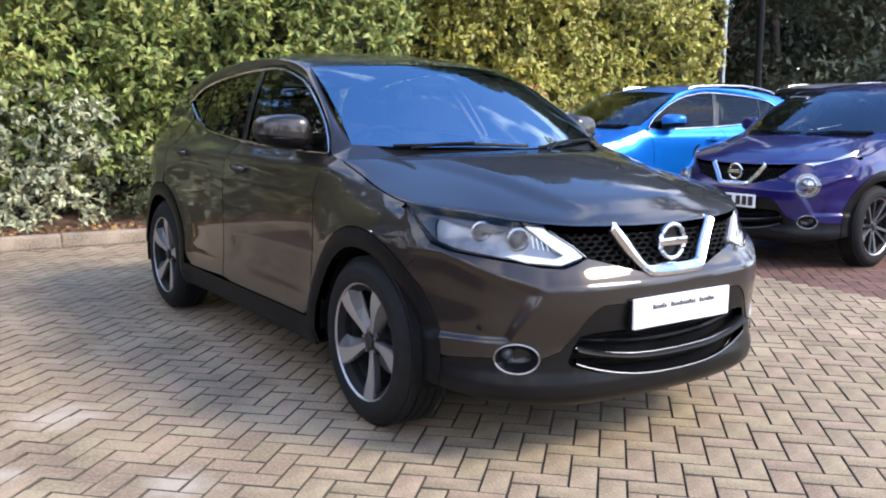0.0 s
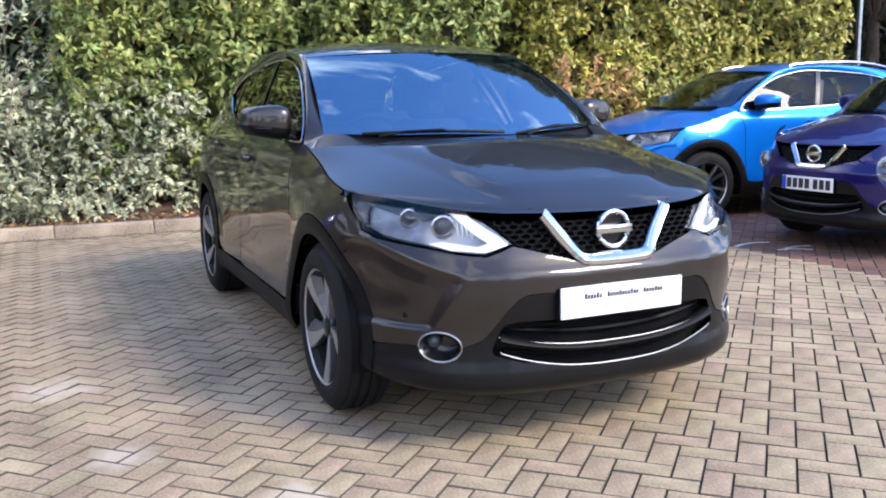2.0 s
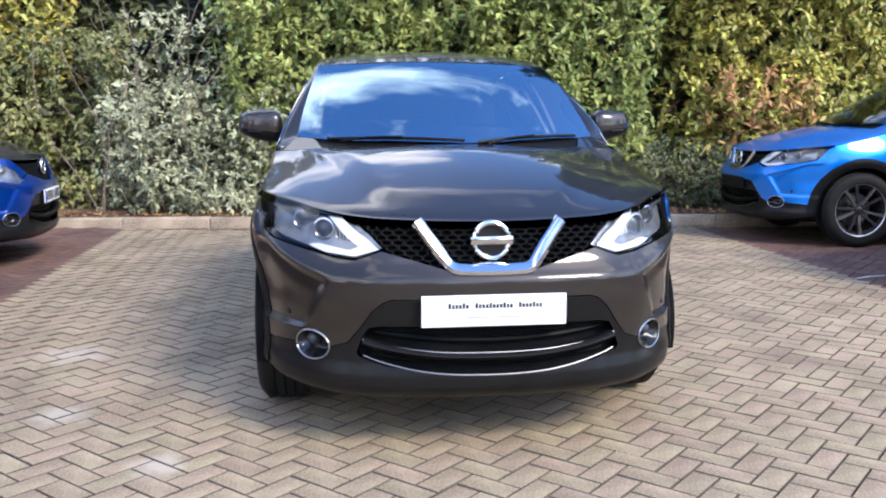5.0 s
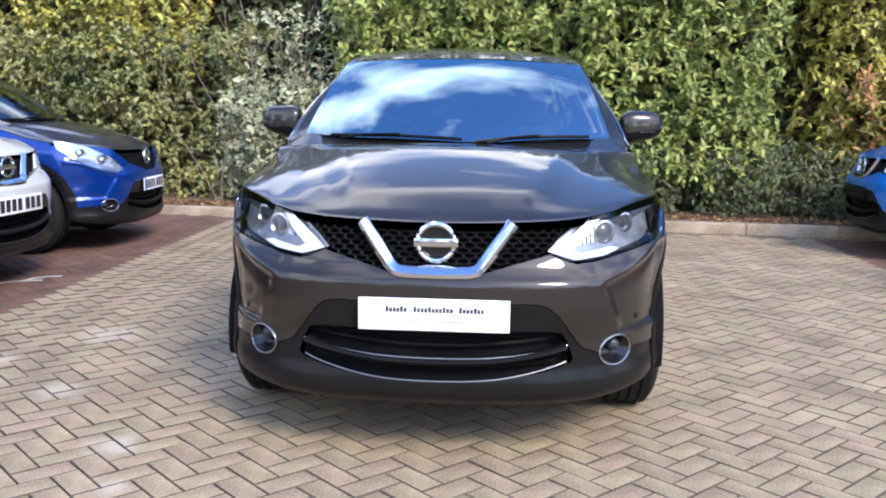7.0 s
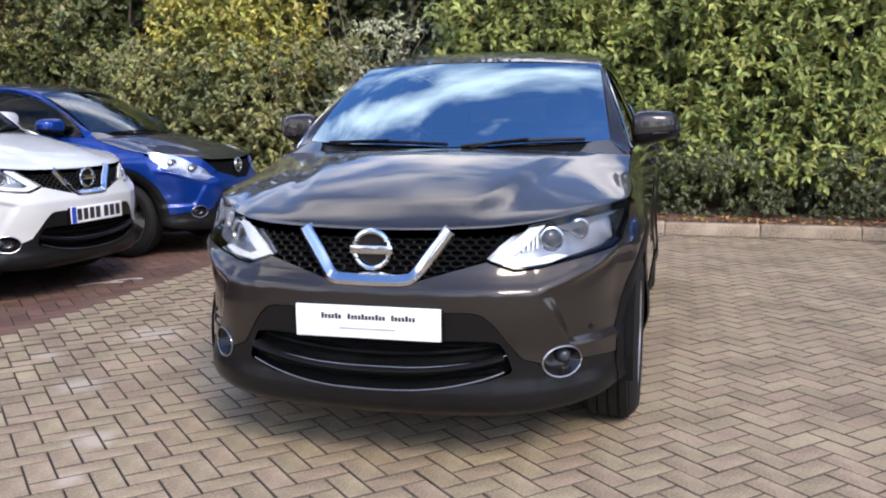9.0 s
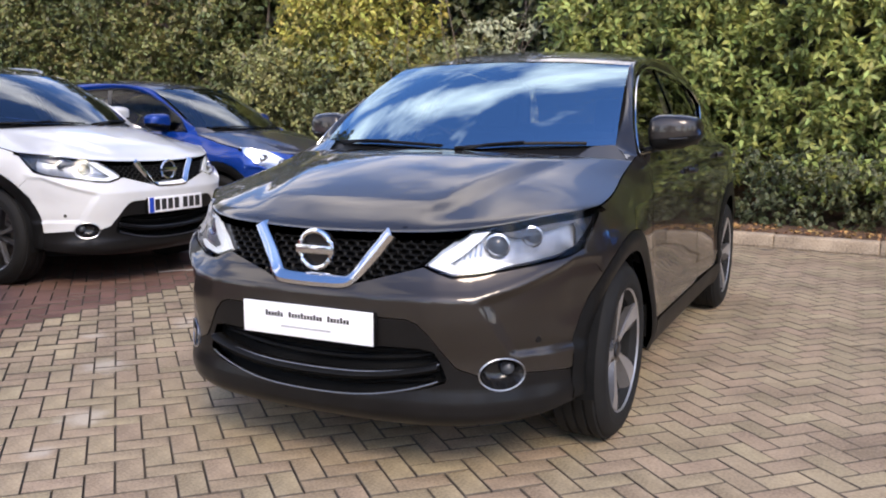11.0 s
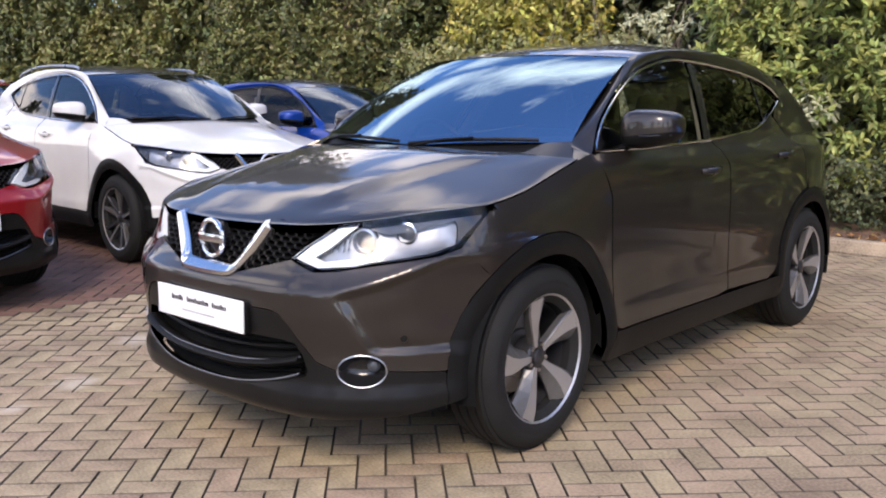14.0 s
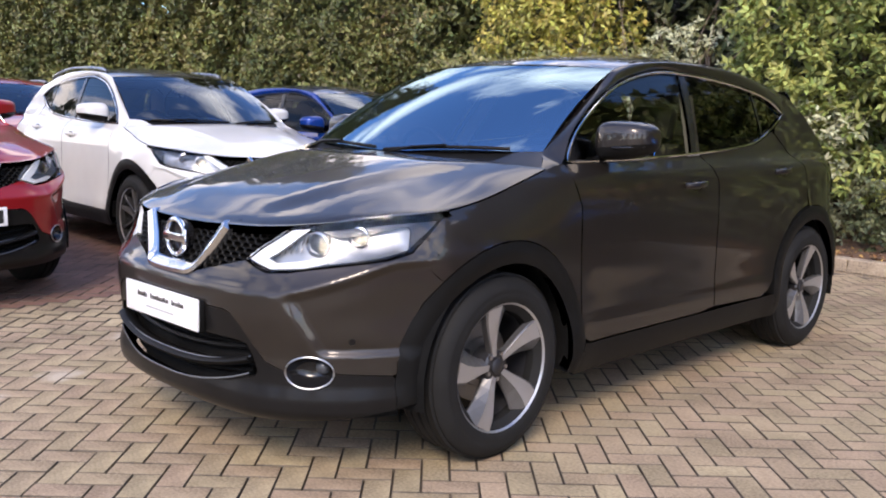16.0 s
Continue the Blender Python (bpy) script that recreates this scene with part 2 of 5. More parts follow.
class Curve:
    """A smooth function through points, with no overshoot."""

    def __init__(self, pts):
        self.x, self.y = [float(p[0]) for p in pts], [float(p[1]) for p in pts]
        d = [(self.y[i + 1] - self.y[i]) / (self.x[i + 1] - self.x[i]) for i in range(len(pts) - 1)]
        m = [0.0] * len(pts)
        for i in range(1, len(pts) - 1):
            if d[i - 1] * d[i] > 0:
                m[i] = 2 * d[i - 1] * d[i] / (d[i - 1] + d[i])
        m[0], m[-1] = d[0], d[-1]
        self.m = m

    def __call__(self, v):
        x, y, m = self.x, self.y, self.m
        if v <= x[0]:
            return y[0]
        if v >= x[-1]:
            return y[-1]
        i = 0
        while x[i + 1] < v:
            i += 1
        h = x[i + 1] - x[i]
        t = (v - x[i]) / h
        u = t * t
        w = u * t
        return (2 * w - 3 * u + 1) * y[i] + (w - 2 * u + t) * h * m[i] + (3 * u - 2 * w) * y[i + 1] + (w - u) * h * m[i + 1]


def soft(a, b, x):
    t = min(1.0, max(0.0, (x - a) / (b - a)))
    return t * t * (3 - 2 * t)


def spline(pts, step=0.02, closed=False):
    """A smooth line through 2D points."""
    out, n = [], len(pts)
    for i in range(n if closed else n - 1):
        def at(k):
            return np.array(pts[k % n] if closed else pts[min(max(k, 0), n - 1)], float)
        p0, p1, p2, p3 = at(i - 1), at(i), at(i + 1), at(i + 2)
        m = max(1, int(np.linalg.norm(p2 - p1) / step))
        for k in range(m):
            t = k / m
            out.append(tuple(0.5 * (2 * p1 + (p2 - p0) * t + (2 * p0 - 5 * p1 + 4 * p2 - p3) * t * t + (3 * p1 - p0 - 3 * p2 + p3) * t**3)))
    if not closed:
        out.append(tuple(pts[-1]))
    return out


def inside(poly, x, y):
    """Which of the points x, y (arrays) lie in the polygon."""
    hit = np.zeros(len(x), bool)
    px, py = np.array(poly).T
    for i in range(len(px)):
        x0, y0, x1, y1 = px[i - 1], py[i - 1], px[i], py[i]
        if y0 != y1:
            cut = (y0 > y) != (y1 > y)
            hit ^= cut & (x < (x1 - x0) * (y - y0) / (y1 - y0) + x0)
    return hit


def dense(poly, h):
    out = []
    for i, p in enumerate(poly):
        q = poly[(i + 1) % len(poly)]
        m = max(1, math.ceil(math.hypot(q[0] - p[0], q[1] - p[1]) / h))
        out += [(p[0] + (q[0] - p[0]) * k / m, p[1] + (q[1] - p[1]) * k / m) for k in range(m)]
    return out


from mathutils.geometry import delaunay_2d_cdt
CENTRE = Vector((0, 0.1, 0.6))


def panel(name, poly, surf, mat, parent, h=0.03, holes=(), thick=0.014, flip=False, label="", grow=None):
    """A sheet with a crisp outline, given in the surface's own two numbers, laid on that surface, with a turned-in edge."""
    loops = [dense(p, h) for p in (poly, *holes)]
    pts, edges = [], []
    for lp in loops:
        k = len(pts)
        pts += lp
        edges += [(k + i, k + (i + 1) % len(lp)) for i in range(len(lp))]
    arr = np.array(pts)
    lo, hi = arr.min(0), arr.max(0)
    gx, gy = np.meshgrid(np.arange(lo[0] + h * .5, hi[0], h), np.arange(lo[1] + h * .5, hi[1], h))
    gx, gy = gx.ravel(), gy.ravel()
    ok = inside(loops[0], gx, gy)
    for lp in loops[1:]:
        ok &= ~inside(lp, gx, gy)
    gx, gy = gx[ok], gy[ok]
    if len(gx):
        near = np.min((gx[:, None] - arr[None, :, 0])**2 + (gy[:, None] - arr[None, :, 1])**2, axis=1) > (0.45 * h)**2
        gx, gy = gx[near], gy[near]
    allpts = [Vector(p) for p in pts] + [Vector(p) for p in zip(gx, gy)]
    v2, _, tris, *_ = delaunay_2d_cdt(allpts, edges, [], 0, 1e-6)
    c = np.array([((v2[t[0]] + v2[t[1]] + v2[t[2]]) / 3)[:] for t in tris])
    ok = inside(loops[0], c[:, 0], c[:, 1])
    for lp in loops[1:]:
        ok &= ~inside(lp, c[:, 0], c[:, 1])
    tris = [tuple(t) for t, k in zip(tris, ok) if k]

    def point(u, v):
        return Vector(surf(u, v))

    def normal(u, v):
        e = 0.006
        return (point(u + e, v) - point(u - e, v)).cross(point(u, v + e) - point(u, v - e)).normalized()

    verts, norms = [point(*p) for p in v2], [normal(*p) for p in v2]
    mid = sum(verts, Vector()) / len(verts)
    sign = 1 if sum(n.dot(mid - CENTRE) for n in norms) > 0 else -1
    norms = [n * sign for n in norms]
    faces = []
    for t in tris:
        a, b, cc = (verts[k] for k in t)
        faces.append(t if (b - a).cross(cc - a).dot(norms[t[0]]) > 0 else t[::-1])
    for li, lp in enumerate(loops):
        k = len(verts)
        base = [point(*p) for p in lp]
        nn = [normal(*p) * sign for p in lp]
        for i, (p, n) in enumerate(zip(base, nn)):
            t = (base[(i + 1) % len(base)] - base[i - 1]).normalized()
            o = t.cross(n).normalized()
            if li == 0:
                o = -o if o.dot(p - mid) < 0 and len(holes) == 0 else o
            verts += [p, p - n * thick]
            norms += [o, o]
        m = len(lp)
        for i in range(m):
            j = (i + 1) % m
            faces.append((k + 2 * i, k + 2 * j, k + 2 * j + 1, k + 2 * i + 1))
    if flip:
        verts = [Vector((-v.x, v.y, v.z)) for v in verts]
        norms = [Vector((-v.x, v.y, v.z)) for v in norms]
        faces = [f[::-1] for f in faces]
    me = raw(name, verts, faces, True)
    me.normals_split_custom_set_from_vertices(norms)
    return part(name, me, mat, parent, label)


# ---- the car's outer shape: front towards -y, metres, standing on z = 0 ----
class Body:
    PLAN = [(0, -2.205), (0.2, -2.199), (0.4, -2.172), (0.5, -2.140), (0.58, -2.100), (0.645, -2.050), (0.71, -1.985), (0.78, -1.890),
            (0.835, -1.775), (0.868, -1.65), (0.888, -1.5), (0.893, -1.3), (0.889, -0.9), (0.888, -0.4), (0.889, 0.3), (0.893, 0.9), (0.897, 1.3),
            (0.888, 1.5), (0.865, 1.7), (0.815, 1.88), (0.72, 2.03), (0.5, 2.13), (0.25, 2.165), (0, 2.175)]
    FRONT = [(0.16, 0.20), (0.20, 0.11), (0.235, 0.035), (0.27, 0.004), (0.31, 0.0), (0.37, 0.014), (0.45, 0.016), (0.53, 0.007), (0.60, 0.001), (0.655, 0.001),
             (0.668, 0.004), (0.695, 0.024), (0.73, 0.046), (0.80, 0.070), (0.865, 0.087), (0.93, 0.108), (1.0, 0.15), (1.1, 0.22)]
    FENDER = [(0.16, 0.08), (0.26, 0.035), (0.34, 0.022), (0.5, 0.024), (0.62, 0.022), (0.72, 0.010), (0.80, 0.004), (0.86, 0.009), (0.92, 0.028), (0.97, 0.052),
              (1.02, 0.079), (1.08, 0.11), (1.2, 0.18)]
    DOOR = [(0.16, 0.07), (0.26, 0.025), (0.34, 0.002), (0.42, 0.004), (0.50, 0.012), (0.60, 0.017), (0.70, 0.018), (0.80, 0.019), (0.88, 0.021), (0.94, 0.024),
            (0.98, 0.028), (1.01, 0.033), (1.04, 0.043), (1.07, 0.060), (1.10, 0.080), (1.2, 0.13)]
    REAR = [(0.16, 0.2), (0.28, 0.03), (0.4, 0.0), (0.6, 0.0), (0.68, 0.02), (0.74, 0.06), (0.9, 0.07), (1.05, 0.10), (1.2, 0.22), (1.5, 0.52)]

    def __init__(self):
        p = np.array(spline(self.PLAN, 0.012))
        seg = np.hypot(*np.diff(p, axis=0).T)
        self.s = np.r_[0, np.cumsum(seg)]
        self.px, self.py = p.T
        tx, ty = np.gradient(self.px, self.s), np.gradient(self.py, self.s)
        tx[0], ty[0] = 1, 0
        tx[-1], ty[-1] = -1, 0
        n = np.hypot(tx, ty)
        self.nx, self.ny = ty / n, -tx / n
        self.step = 0.006
        at = np.arange(0, self.s[-1] + self.step, self.step)
        self.table = [tuple(float(v) for v in row) for row in np.stack([np.interp(at, self.s, v) for v in (self.px, self.py, self.nx, self.ny)], 1)]
        self.by_y = [float(v) for v in np.interp(np.arange(-2.205, 2.18, 0.005), self.py, self.s)]
        self.known = {}
        self.f, self.e, self.d, self.r = Curve(self.FRONT), Curve(self.FENDER), Curve(self.DOOR), Curve(self.REAR)

    def base(self, s):
        t = min(abs(s) / self.step, len(self.table) - 1.001)
        i = int(t)
        t -= i
        p, q = self.table[i], self.table[i + 1]
        return (p[0] + (q[0] - p[0]) * t, p[1] + (q[1] - p[1]) * t, p[2] + (q[2] - p[2]) * t, p[3] + (q[3] - p[3]) * t)

    def s_of_y(self, y):
        t = min(max((y + 2.205) / 0.005, 0), len(self.by_y) - 1.001)
        i = int(t)
        return self.by_y[i] + (self.by_y[i + 1] - self.by_y[i]) * (t - i)

    def inset(self, y, z):
        k = soft(-1.30, -0.85, y)
        side = self.e(z) * (1 - k) + self.d(z) * k if 0 < k < 1 else (self.d(z) if k else self.e(z))
        for yc in (-1.323, 1.323):
            r = math.hypot(y - yc, z - 0.345)
            if r < 0.8:
                side -= 0.011 * math.exp(-((r - 0.44) / 0.10)**2)
        w = soft(-1.60, -1.95, y) if y < 0 else 0.0
        if y < 0:
            # the crease under the grille climbs towards the lamp's outer end
            climb = 0.40 * min(0.30, max(0.0, y + 2.105))
            d = side * (1 - w) + self.f(z - climb * soft(0.50, 0.62, z) * soft(0.88, 0.76, z)) * w
            if 0.44 < z < 0.84 and y < -1.6:
                top = 0.662 + climb
                fold = -2.105 + 0.42 * max(0.0, 0.67 - z)
                d += 0.016 * soft(fold - 0.012, fold + 0.030, y) * soft(-1.62, -1.80, y) * soft(0.462, 0.488, z) * soft(top + 0.010, top - 0.028, z)
            return d
        w = soft(1.5, 1.95, y)
        return side * (1 - w) + self.r(z) * w

    def hull(self, s, z, deep=0.0):
        """The lower body: s runs round the plan from the middle of the front, left or right."""
        x, y, nx, ny = self.base(s)
        d = self.inset(y, z) + deep
        return Vector(((x - nx * d) * (1 if s >= 0 else -1), y - ny * d, z))

    def s_at(self, x, y):
        """s of the plan's point next to x, y."""
        return float(self.s[np.argmin((self.px - x)**2 + (self.py - y)**2)])

    def s_front(self, x, z):
        """s at which the front lies at x (half)."""
        if (x, z) in self.known:
            return self.known[x, z]
        m = self.py < -1.5
        xs = np.array([self.px[i] - self.nx[i] * self.inset(float(self.py[i]), z) for i in np.where(m)[0][::4]])
        self.known[x, z] = float(np.interp(x, xs, self.s[np.where(m)[0][::4]]))
        return self.known[x, z]

    def upper(self, y, z):
        return 0.808 - 0.36 * (z - 1.09) - 0.30 * (z - 1.09)**2 - 0.035 * max(0.0, y - 0.2)**2

    def flank(self, y, z, deep=0.0):
        """The side by its own y and z, doors and glass alike."""
        s = self.s_of_y(y)
        for _ in range(2):
            p = self.hull(s, z)
            s += max(-0.1, min(0.1, y - p.y))
        k = soft(1.05, 1.13, z)
        p = self.hull(s, z, deep)
        if k == 0:
            return p
        return Vector((p.x * (1 - k) + (self.upper(y, z) - deep) * k, y, z))


BODY = Body()
DLO = [(-0.912, 1.098), (-0.80, 1.207), (-0.57, 1.335), (-0.304, 1.437), (0.03, 1.498), (0.30, 1.500), (0.57, 1.486), (0.85, 1.462), (1.09, 1.425), (1.235, 1.378), (1.303, 1.328)]
BELT = [(-0.912, 1.098), (-0.60, 1.101), (-0.30, 1.106), (0.20, 1.126), (0.657, 1.157), (0.80, 1.178), (0.95, 1.215), (1.12, 1.268), (1.303, 1.328)]
ROOF_EDGE = [(0.80, -1.06, 1.070), (0.762, -1.00, 1.103), (0.716, -0.945, 1.135), (0.690, -0.80, 1.222), (0.657, -0.60, 1.342), (0.627, -0.43, 1.442), (0.612, -0.33, 1.494),
             (0.605, -0.15, 1.530), (0.600, 0.2, 1.556), (0.592, 0.67, 1.554), (0.575, 1.1, 1.518), (0.560, 1.45, 1.465)]
FRAME_EDGE = [(-1.01, 1.066), (-0.958, 1.082), (-0.922, 1.103), (-0.81, 1.216), (-0.58, 1.345), (-0.40, 1.415), (-0.304, 1.449), (-0.10, 1.492), (0.10, 1.513),
              (0.57, 1.499), (1.02, 1.453), (1.29, 1.352)]


def polyline(pts, f):
    """The point at fraction f of a smooth line through equally numbered points."""
    n = len(pts) - 1
    t = min(max(f, 0.0), 1.0) * n
    i = min(int(t), n - 1)
    t -= i
    p = [np.array(pts[min(max(k, 0), n)], float) for k in (i - 1, i, i + 1, i + 2)]
    return 0.5 * (2 * p[1] + (p[2] - p[0]) * t + (2 * p[0] - 5 * p[1] + 4 * p[2] - p[3]) * t * t + (3 * p[1] - p[0] - 3 * p[2] + p[3]) * t**3)


ROOF_MID = Curve([(-0.46, 1.514), (-0.3, 1.550), (-0.1, 1.580), (0.1, 1.599), (0.45, 1.611), (0.9, 1.598), (1.3, 1.556), (1.75, 1.475)])
HOOD_MID = Curve([(0, 0.866), (0.05, 0.889), (0.14, 0.916), (0.35, 0.972), (0.6, 1.030), (0.85, 1.082), (1, 1.110)])
HOOD_LIP = [(0.0, 0.866), (0.14, 0.868), (0.28, 0.872), (0.42, 0.878), (0.53, 0.888), (0.64, 0.904), (0.735, 0.924), (0.79, 0.945)]


def hood_front(u):
    a = abs(u)
    s = S_OUTER * a ** 0.93
    z = float(np.interp(s, LIP_S, [q[1] for q in HOOD_LIP]))
    return BODY.hull(s, z, 0.004)


S_OUTER = BODY.s_at(0.885, -1.600)
LIP_S = [BODY.s_front(x, z) for x, z in HOOD_LIP[:-1]] + [S_OUTER]


def hood_rear(u):
    return Vector((u * 0.80, -1.248 + 0.203 * u * u, 1.110 - 0.036 * u * u))


def hood_side(v):
    return -1.600 + 0.555 * v, 0.945 + 0.129 * min(max(v, 0.0), 1.0) - 0.012 * math.sin(math.pi * min(max(v, 0.0), 1.0))


def hood_surface(a, b):
    u, v = a / 0.85, b / 0.85
    au, vv = min(abs(u), 1.0), min(max(v, 0.0), 1.0)
    yc = -2.123 + 0.875 * v
    c = Vector((0, yc, HOOD_MID(vv)))
    e = BODY.flank(*hood_side(v))
    f = hood_front(au)
    r = hood_rear(au)
    f0, f1, r0, r1 = Vector((0, -2.123, 0.866)), hood_front(1.0), hood_rear(0.0), hood_rear(1.0)
    h = au * au
    p = f * (1 - vv) + r * vv + c * (1 - h) + e * h - (f0 * (1 - h) * (1 - vv) + f1 * h * (1 - vv) + r0 * (1 - h) * vv + r1 * h * vv)
    ridge = 0.33 + 0.25 * vv
    p.z += 0.013 * soft(ridge + 0.07, ridge - 0.07, abs(p.x)) * soft(0.02, 0.25, vv) * soft(1.0, 0.8, vv)
    p.z += 0.016 * math.sin(math.pi * vv) * (1 - h) * 0.6
    if u < 0:
        p.x = -p.x
    return p


def screen_surface(a, b, deep=0.0):
    u, v = a / 0.7, b / 0.7
    bottom = Vector((0.716 * u, -1.235 + 0.290 * u * u, 1.114 + 0.020 * u * u))
    top = Vector((0.612 * u, -0.465 + 0.135 * u * u, 1.512 - 0.018 * u * u))
    p = bottom.lerp(top, v)
    k = 0.028 * 4 * v * (1 - v) - deep
    return p + Vector((0, -0.47, 0.88)) * k


def roof_surface(a, b):
    u, v = a / 0.6, b / 2.1
    e = polyline(ROOF_EDGE[6:], v)
    yc = -0.465 + 2.2 * v
    h = u * u
    zc = ROOF_MID(yc)
    return Vector((u * e[0], yc + (e[1] - yc) * h, zc + (e[2] - zc) * abs(u)**2.3))


def frame_surface(a, b):
    """The painted strip from screen pillar to roof edge, outside the side glass."""
    f, w = a / 3.0, b / 0.1
    i = Vector(polyline(ROOF_EDGE, f))
    y, z = polyline(FRAME_EDGE, f)
    o = BODY.flank(float(y), float(z), 0.004)
    p = i.lerp(o, w)
    return p + Vector((0.55, 0, 0.5)) * (0.018 * 4 * w * (1 - w) * soft(0.1, 0.3, f))


def front_poly(half):
    """A full-width outline in (s, z) from its half, given as (x, z) or (x, y, z) points from the middle outwards and back to the middle."""
    h = []
    for p in half:
        h.append((BODY.s_front(p[0], p[1]), p[1]) if len(p) == 2 else (BODY.s_at(p[0], p[1]), p[2]))
    return h + [(-s, z) for s, z in h[::-1] if abs(s) > 1e-4]


def half_poly(half):
    return [(BODY.s_front(p[0], p[1]), p[1]) if len(p) == 2 else (BODY.s_at(p[0], p[1]), p[2]) for p in half]


def arc(yc, r, a0, a1, n=18):
    return [(yc + r * math.cos(radians(a0 + (a1 - a0) * k / n)), 0.345 + r * math.sin(radians(a0 + (a1 - a0) * k / n))) for k in range(n + 1)]


def ellipse(s, z, a, b, a0=0, a1=360, n=28):
    return [(s + a * math.cos(radians(a0 + (a1 - a0) * k / n)), z + b * math.sin(radians(a0 + (a1 - a0) * k / n))) for k in range(n + (abs(a1 - a0) < 360))]


def build_wheel(car, y, side, style, spin):
    """A wheel with its tyre; the outer face looks along side."""
    w = new("wheel")
    w.parent = car
    w.matrix_basis = pose(side * 0.770, y, 0.351, spin if side > 0 else -spin, 0, 0 if side > 0 else 180)
    o = 0.105
    tyre = [(0.238, -o), (0.246, -o - 0.006), (0.28, -o - 0.009), (0.318, -o + 0.004), (0.338, -o + 0.024)]
    for k in range(4):
        c = -0.062 + k * 0.041
        tyre += [(0.3495, c - 0.016), (0.350, c + 0.013), (0.341, c + 0.016), (0.341, c + 0.022)]
    tyre += [(0.340, o - 0.026), (0.330, o - 0.012), (0.312, o + 0.001), (0.30, o + 0.0065), (0.288, o + 0.009), (0.284, o + 0.0075), (0.279, o + 0.009), (0.262, o + 0.008), (0.248, o + 0.004), (0.238, o - 0.004), (0.21, o - 0.03), (0.21, -o), (0.238, -o)]
    ty = part("tyre", lathe(tyre, 56), RUBBER, w, "black rubber tyre")
    rim = part("rim", lathe([(0.215, -0.09), (0.210, 0.05), (0.224, 0.082), (0.238, 0.102), (0.2445, 0.106), (0.244, 0.096), (0.228, 0.07), (0.22, -0.09)], 56), ALLOY, w)
    part("wheel_barrel", lathe([(0.204, -0.088), (0.203, 0.045)], 40), ALLOY_DARK, w)
    part("brake_disc", lathe([(0.0, -0.012), (0.09, -0.012), (0.095, -0.02), (0.150, -0.02), (0.150, -0.038), (0.0, -0.038)], 40), DISC, w)
    cal = box_bm((-0.06, -0.05, 0.08), (0.01, 0.05, 0.165), 0.012)
    cal.transform(pose(0, 0, 0, 70))
    part("brake_caliper", cal, ALLOY_DARK, w)
    n = 5 if style == 'five' else 10
    for k in range(n):
        bm = bmesh.new()
        if style == 'five':
            sect = [(0.040, 0.020, 0.074), (0.09, 0.029, 0.081), (0.14, 0.044, 0.089), (0.185, 0.060, 0.096), (0.233, 0.073, 0.101)]
            skew = (0.0, -0.004, -0.006, -0.002, 0.010)
        else:
            sect = [(0.045, 0.014, 0.070), (0.10, 0.012, 0.078), (0.16, 0.012, 0.088), (0.231, 0.016, 0.099)]
            skew = (0.0, 0.006, 0.012, 0.016) if k % 2 else (0.0, -0.006, -0.012, -0.016)
        rows = []
        for (r, hw, x), q in zip(sect, skew):
            rows.append([bm.verts.new(v) for v in ((x - 0.034, q - hw * 0.9, r), (x - 0.004, q - hw, r), (x, q - hw * 0.88, r), (x - 0.001, q + hw * (0.15 if style == 'five' else 0.1), r), (x - (0.022 if style == 'five' else 0), q + hw * 0.85, r), (x - (0.03 if style == 'five' else 0.004), q + hw, r), (x - 0.042, q + hw * 0.9, r))])
        for a, b in zip(rows, rows[1:]):
            for j in range(6):
                bm.faces.new((a[j], a[j + 1], b[j + 1], b[j]))
            bm.faces.new((a[6], a[0], b[0], b[6]))
        bm.faces.new(rows[0]), bm.faces.new(rows[-1][::-1])
        bm.transform(pose(0, 0, 0, 360 / n * k))
        spoke = part("spoke", bm, ALLOY if style == 'five' else SPOKE_GREY if k % 2 else ALLOY_DARK, rim, smooth=False)
        if style == 'five':
            spoke.data.materials.append(SPOKE_GREY)
            for f in spoke.data.polygons:
                c = f.normal @ Matrix.Rotation(-2 * math.pi / n * k, 3, 'X')
                f.material_index = 0 if f.normal.x > 0.93 else 1
    part("hub_cap", lathe([(0.0, 0.084), (0.026, 0.084), (0.031, 0.080), (0.031, 0.05)], 24), ALLOY_DARK, rim)
    part("hub", lathe([(0.0, 0.070), (0.05, 0.072), (0.060, 0.064), (0.066, 0.0)], 30), ALLOY_DARK, rim)
    for k in range(5):
        b = lathe([(0.0, 0.076), (0.008, 0.076), (0.009, 0.05)], 8)
        b.transform(pose(0, 0, 0, 72 * k + 36) @ pose(0, 0, 0.05))
        part("wheel_nut", b, SATIN, rim)
    return w


def super_ball(size, e=0.6, nu=28, nv=16, keep=None):
    """A rounded block."""
    bm = bmesh.new()
    def f(v, p):
        return math.copysign(abs(v)**p, v)
    rows = []
    for i in range(nv + 1):
        a = -math.pi / 2 + math.pi * i / nv
        rows.append([bm.verts.new((size[0] * f(math.cos(a), e) * f(math.cos(2 * math.pi * j / nu), e), size[1] * f(math.cos(a), e) * f(math.sin(2 * math.pi * j / nu), e), size[2] * f(math.sin(a), e))) for j in range(nu)])
    for i in range(nv):
        for j in range(nu):
            vs = (rows[i][j], rows[i][(j + 1) % nu], rows[i + 1][(j + 1) % nu], rows[i + 1][j])
            if keep is None or keep(sum((v.co for v in vs), Vector()) / 4):
                try:
                    bm.faces.new(vs)
                except ValueError:
                    pass
    bmesh.ops.remove_doubles(bm, verts=bm.verts, dist=1e-5)
    return bm


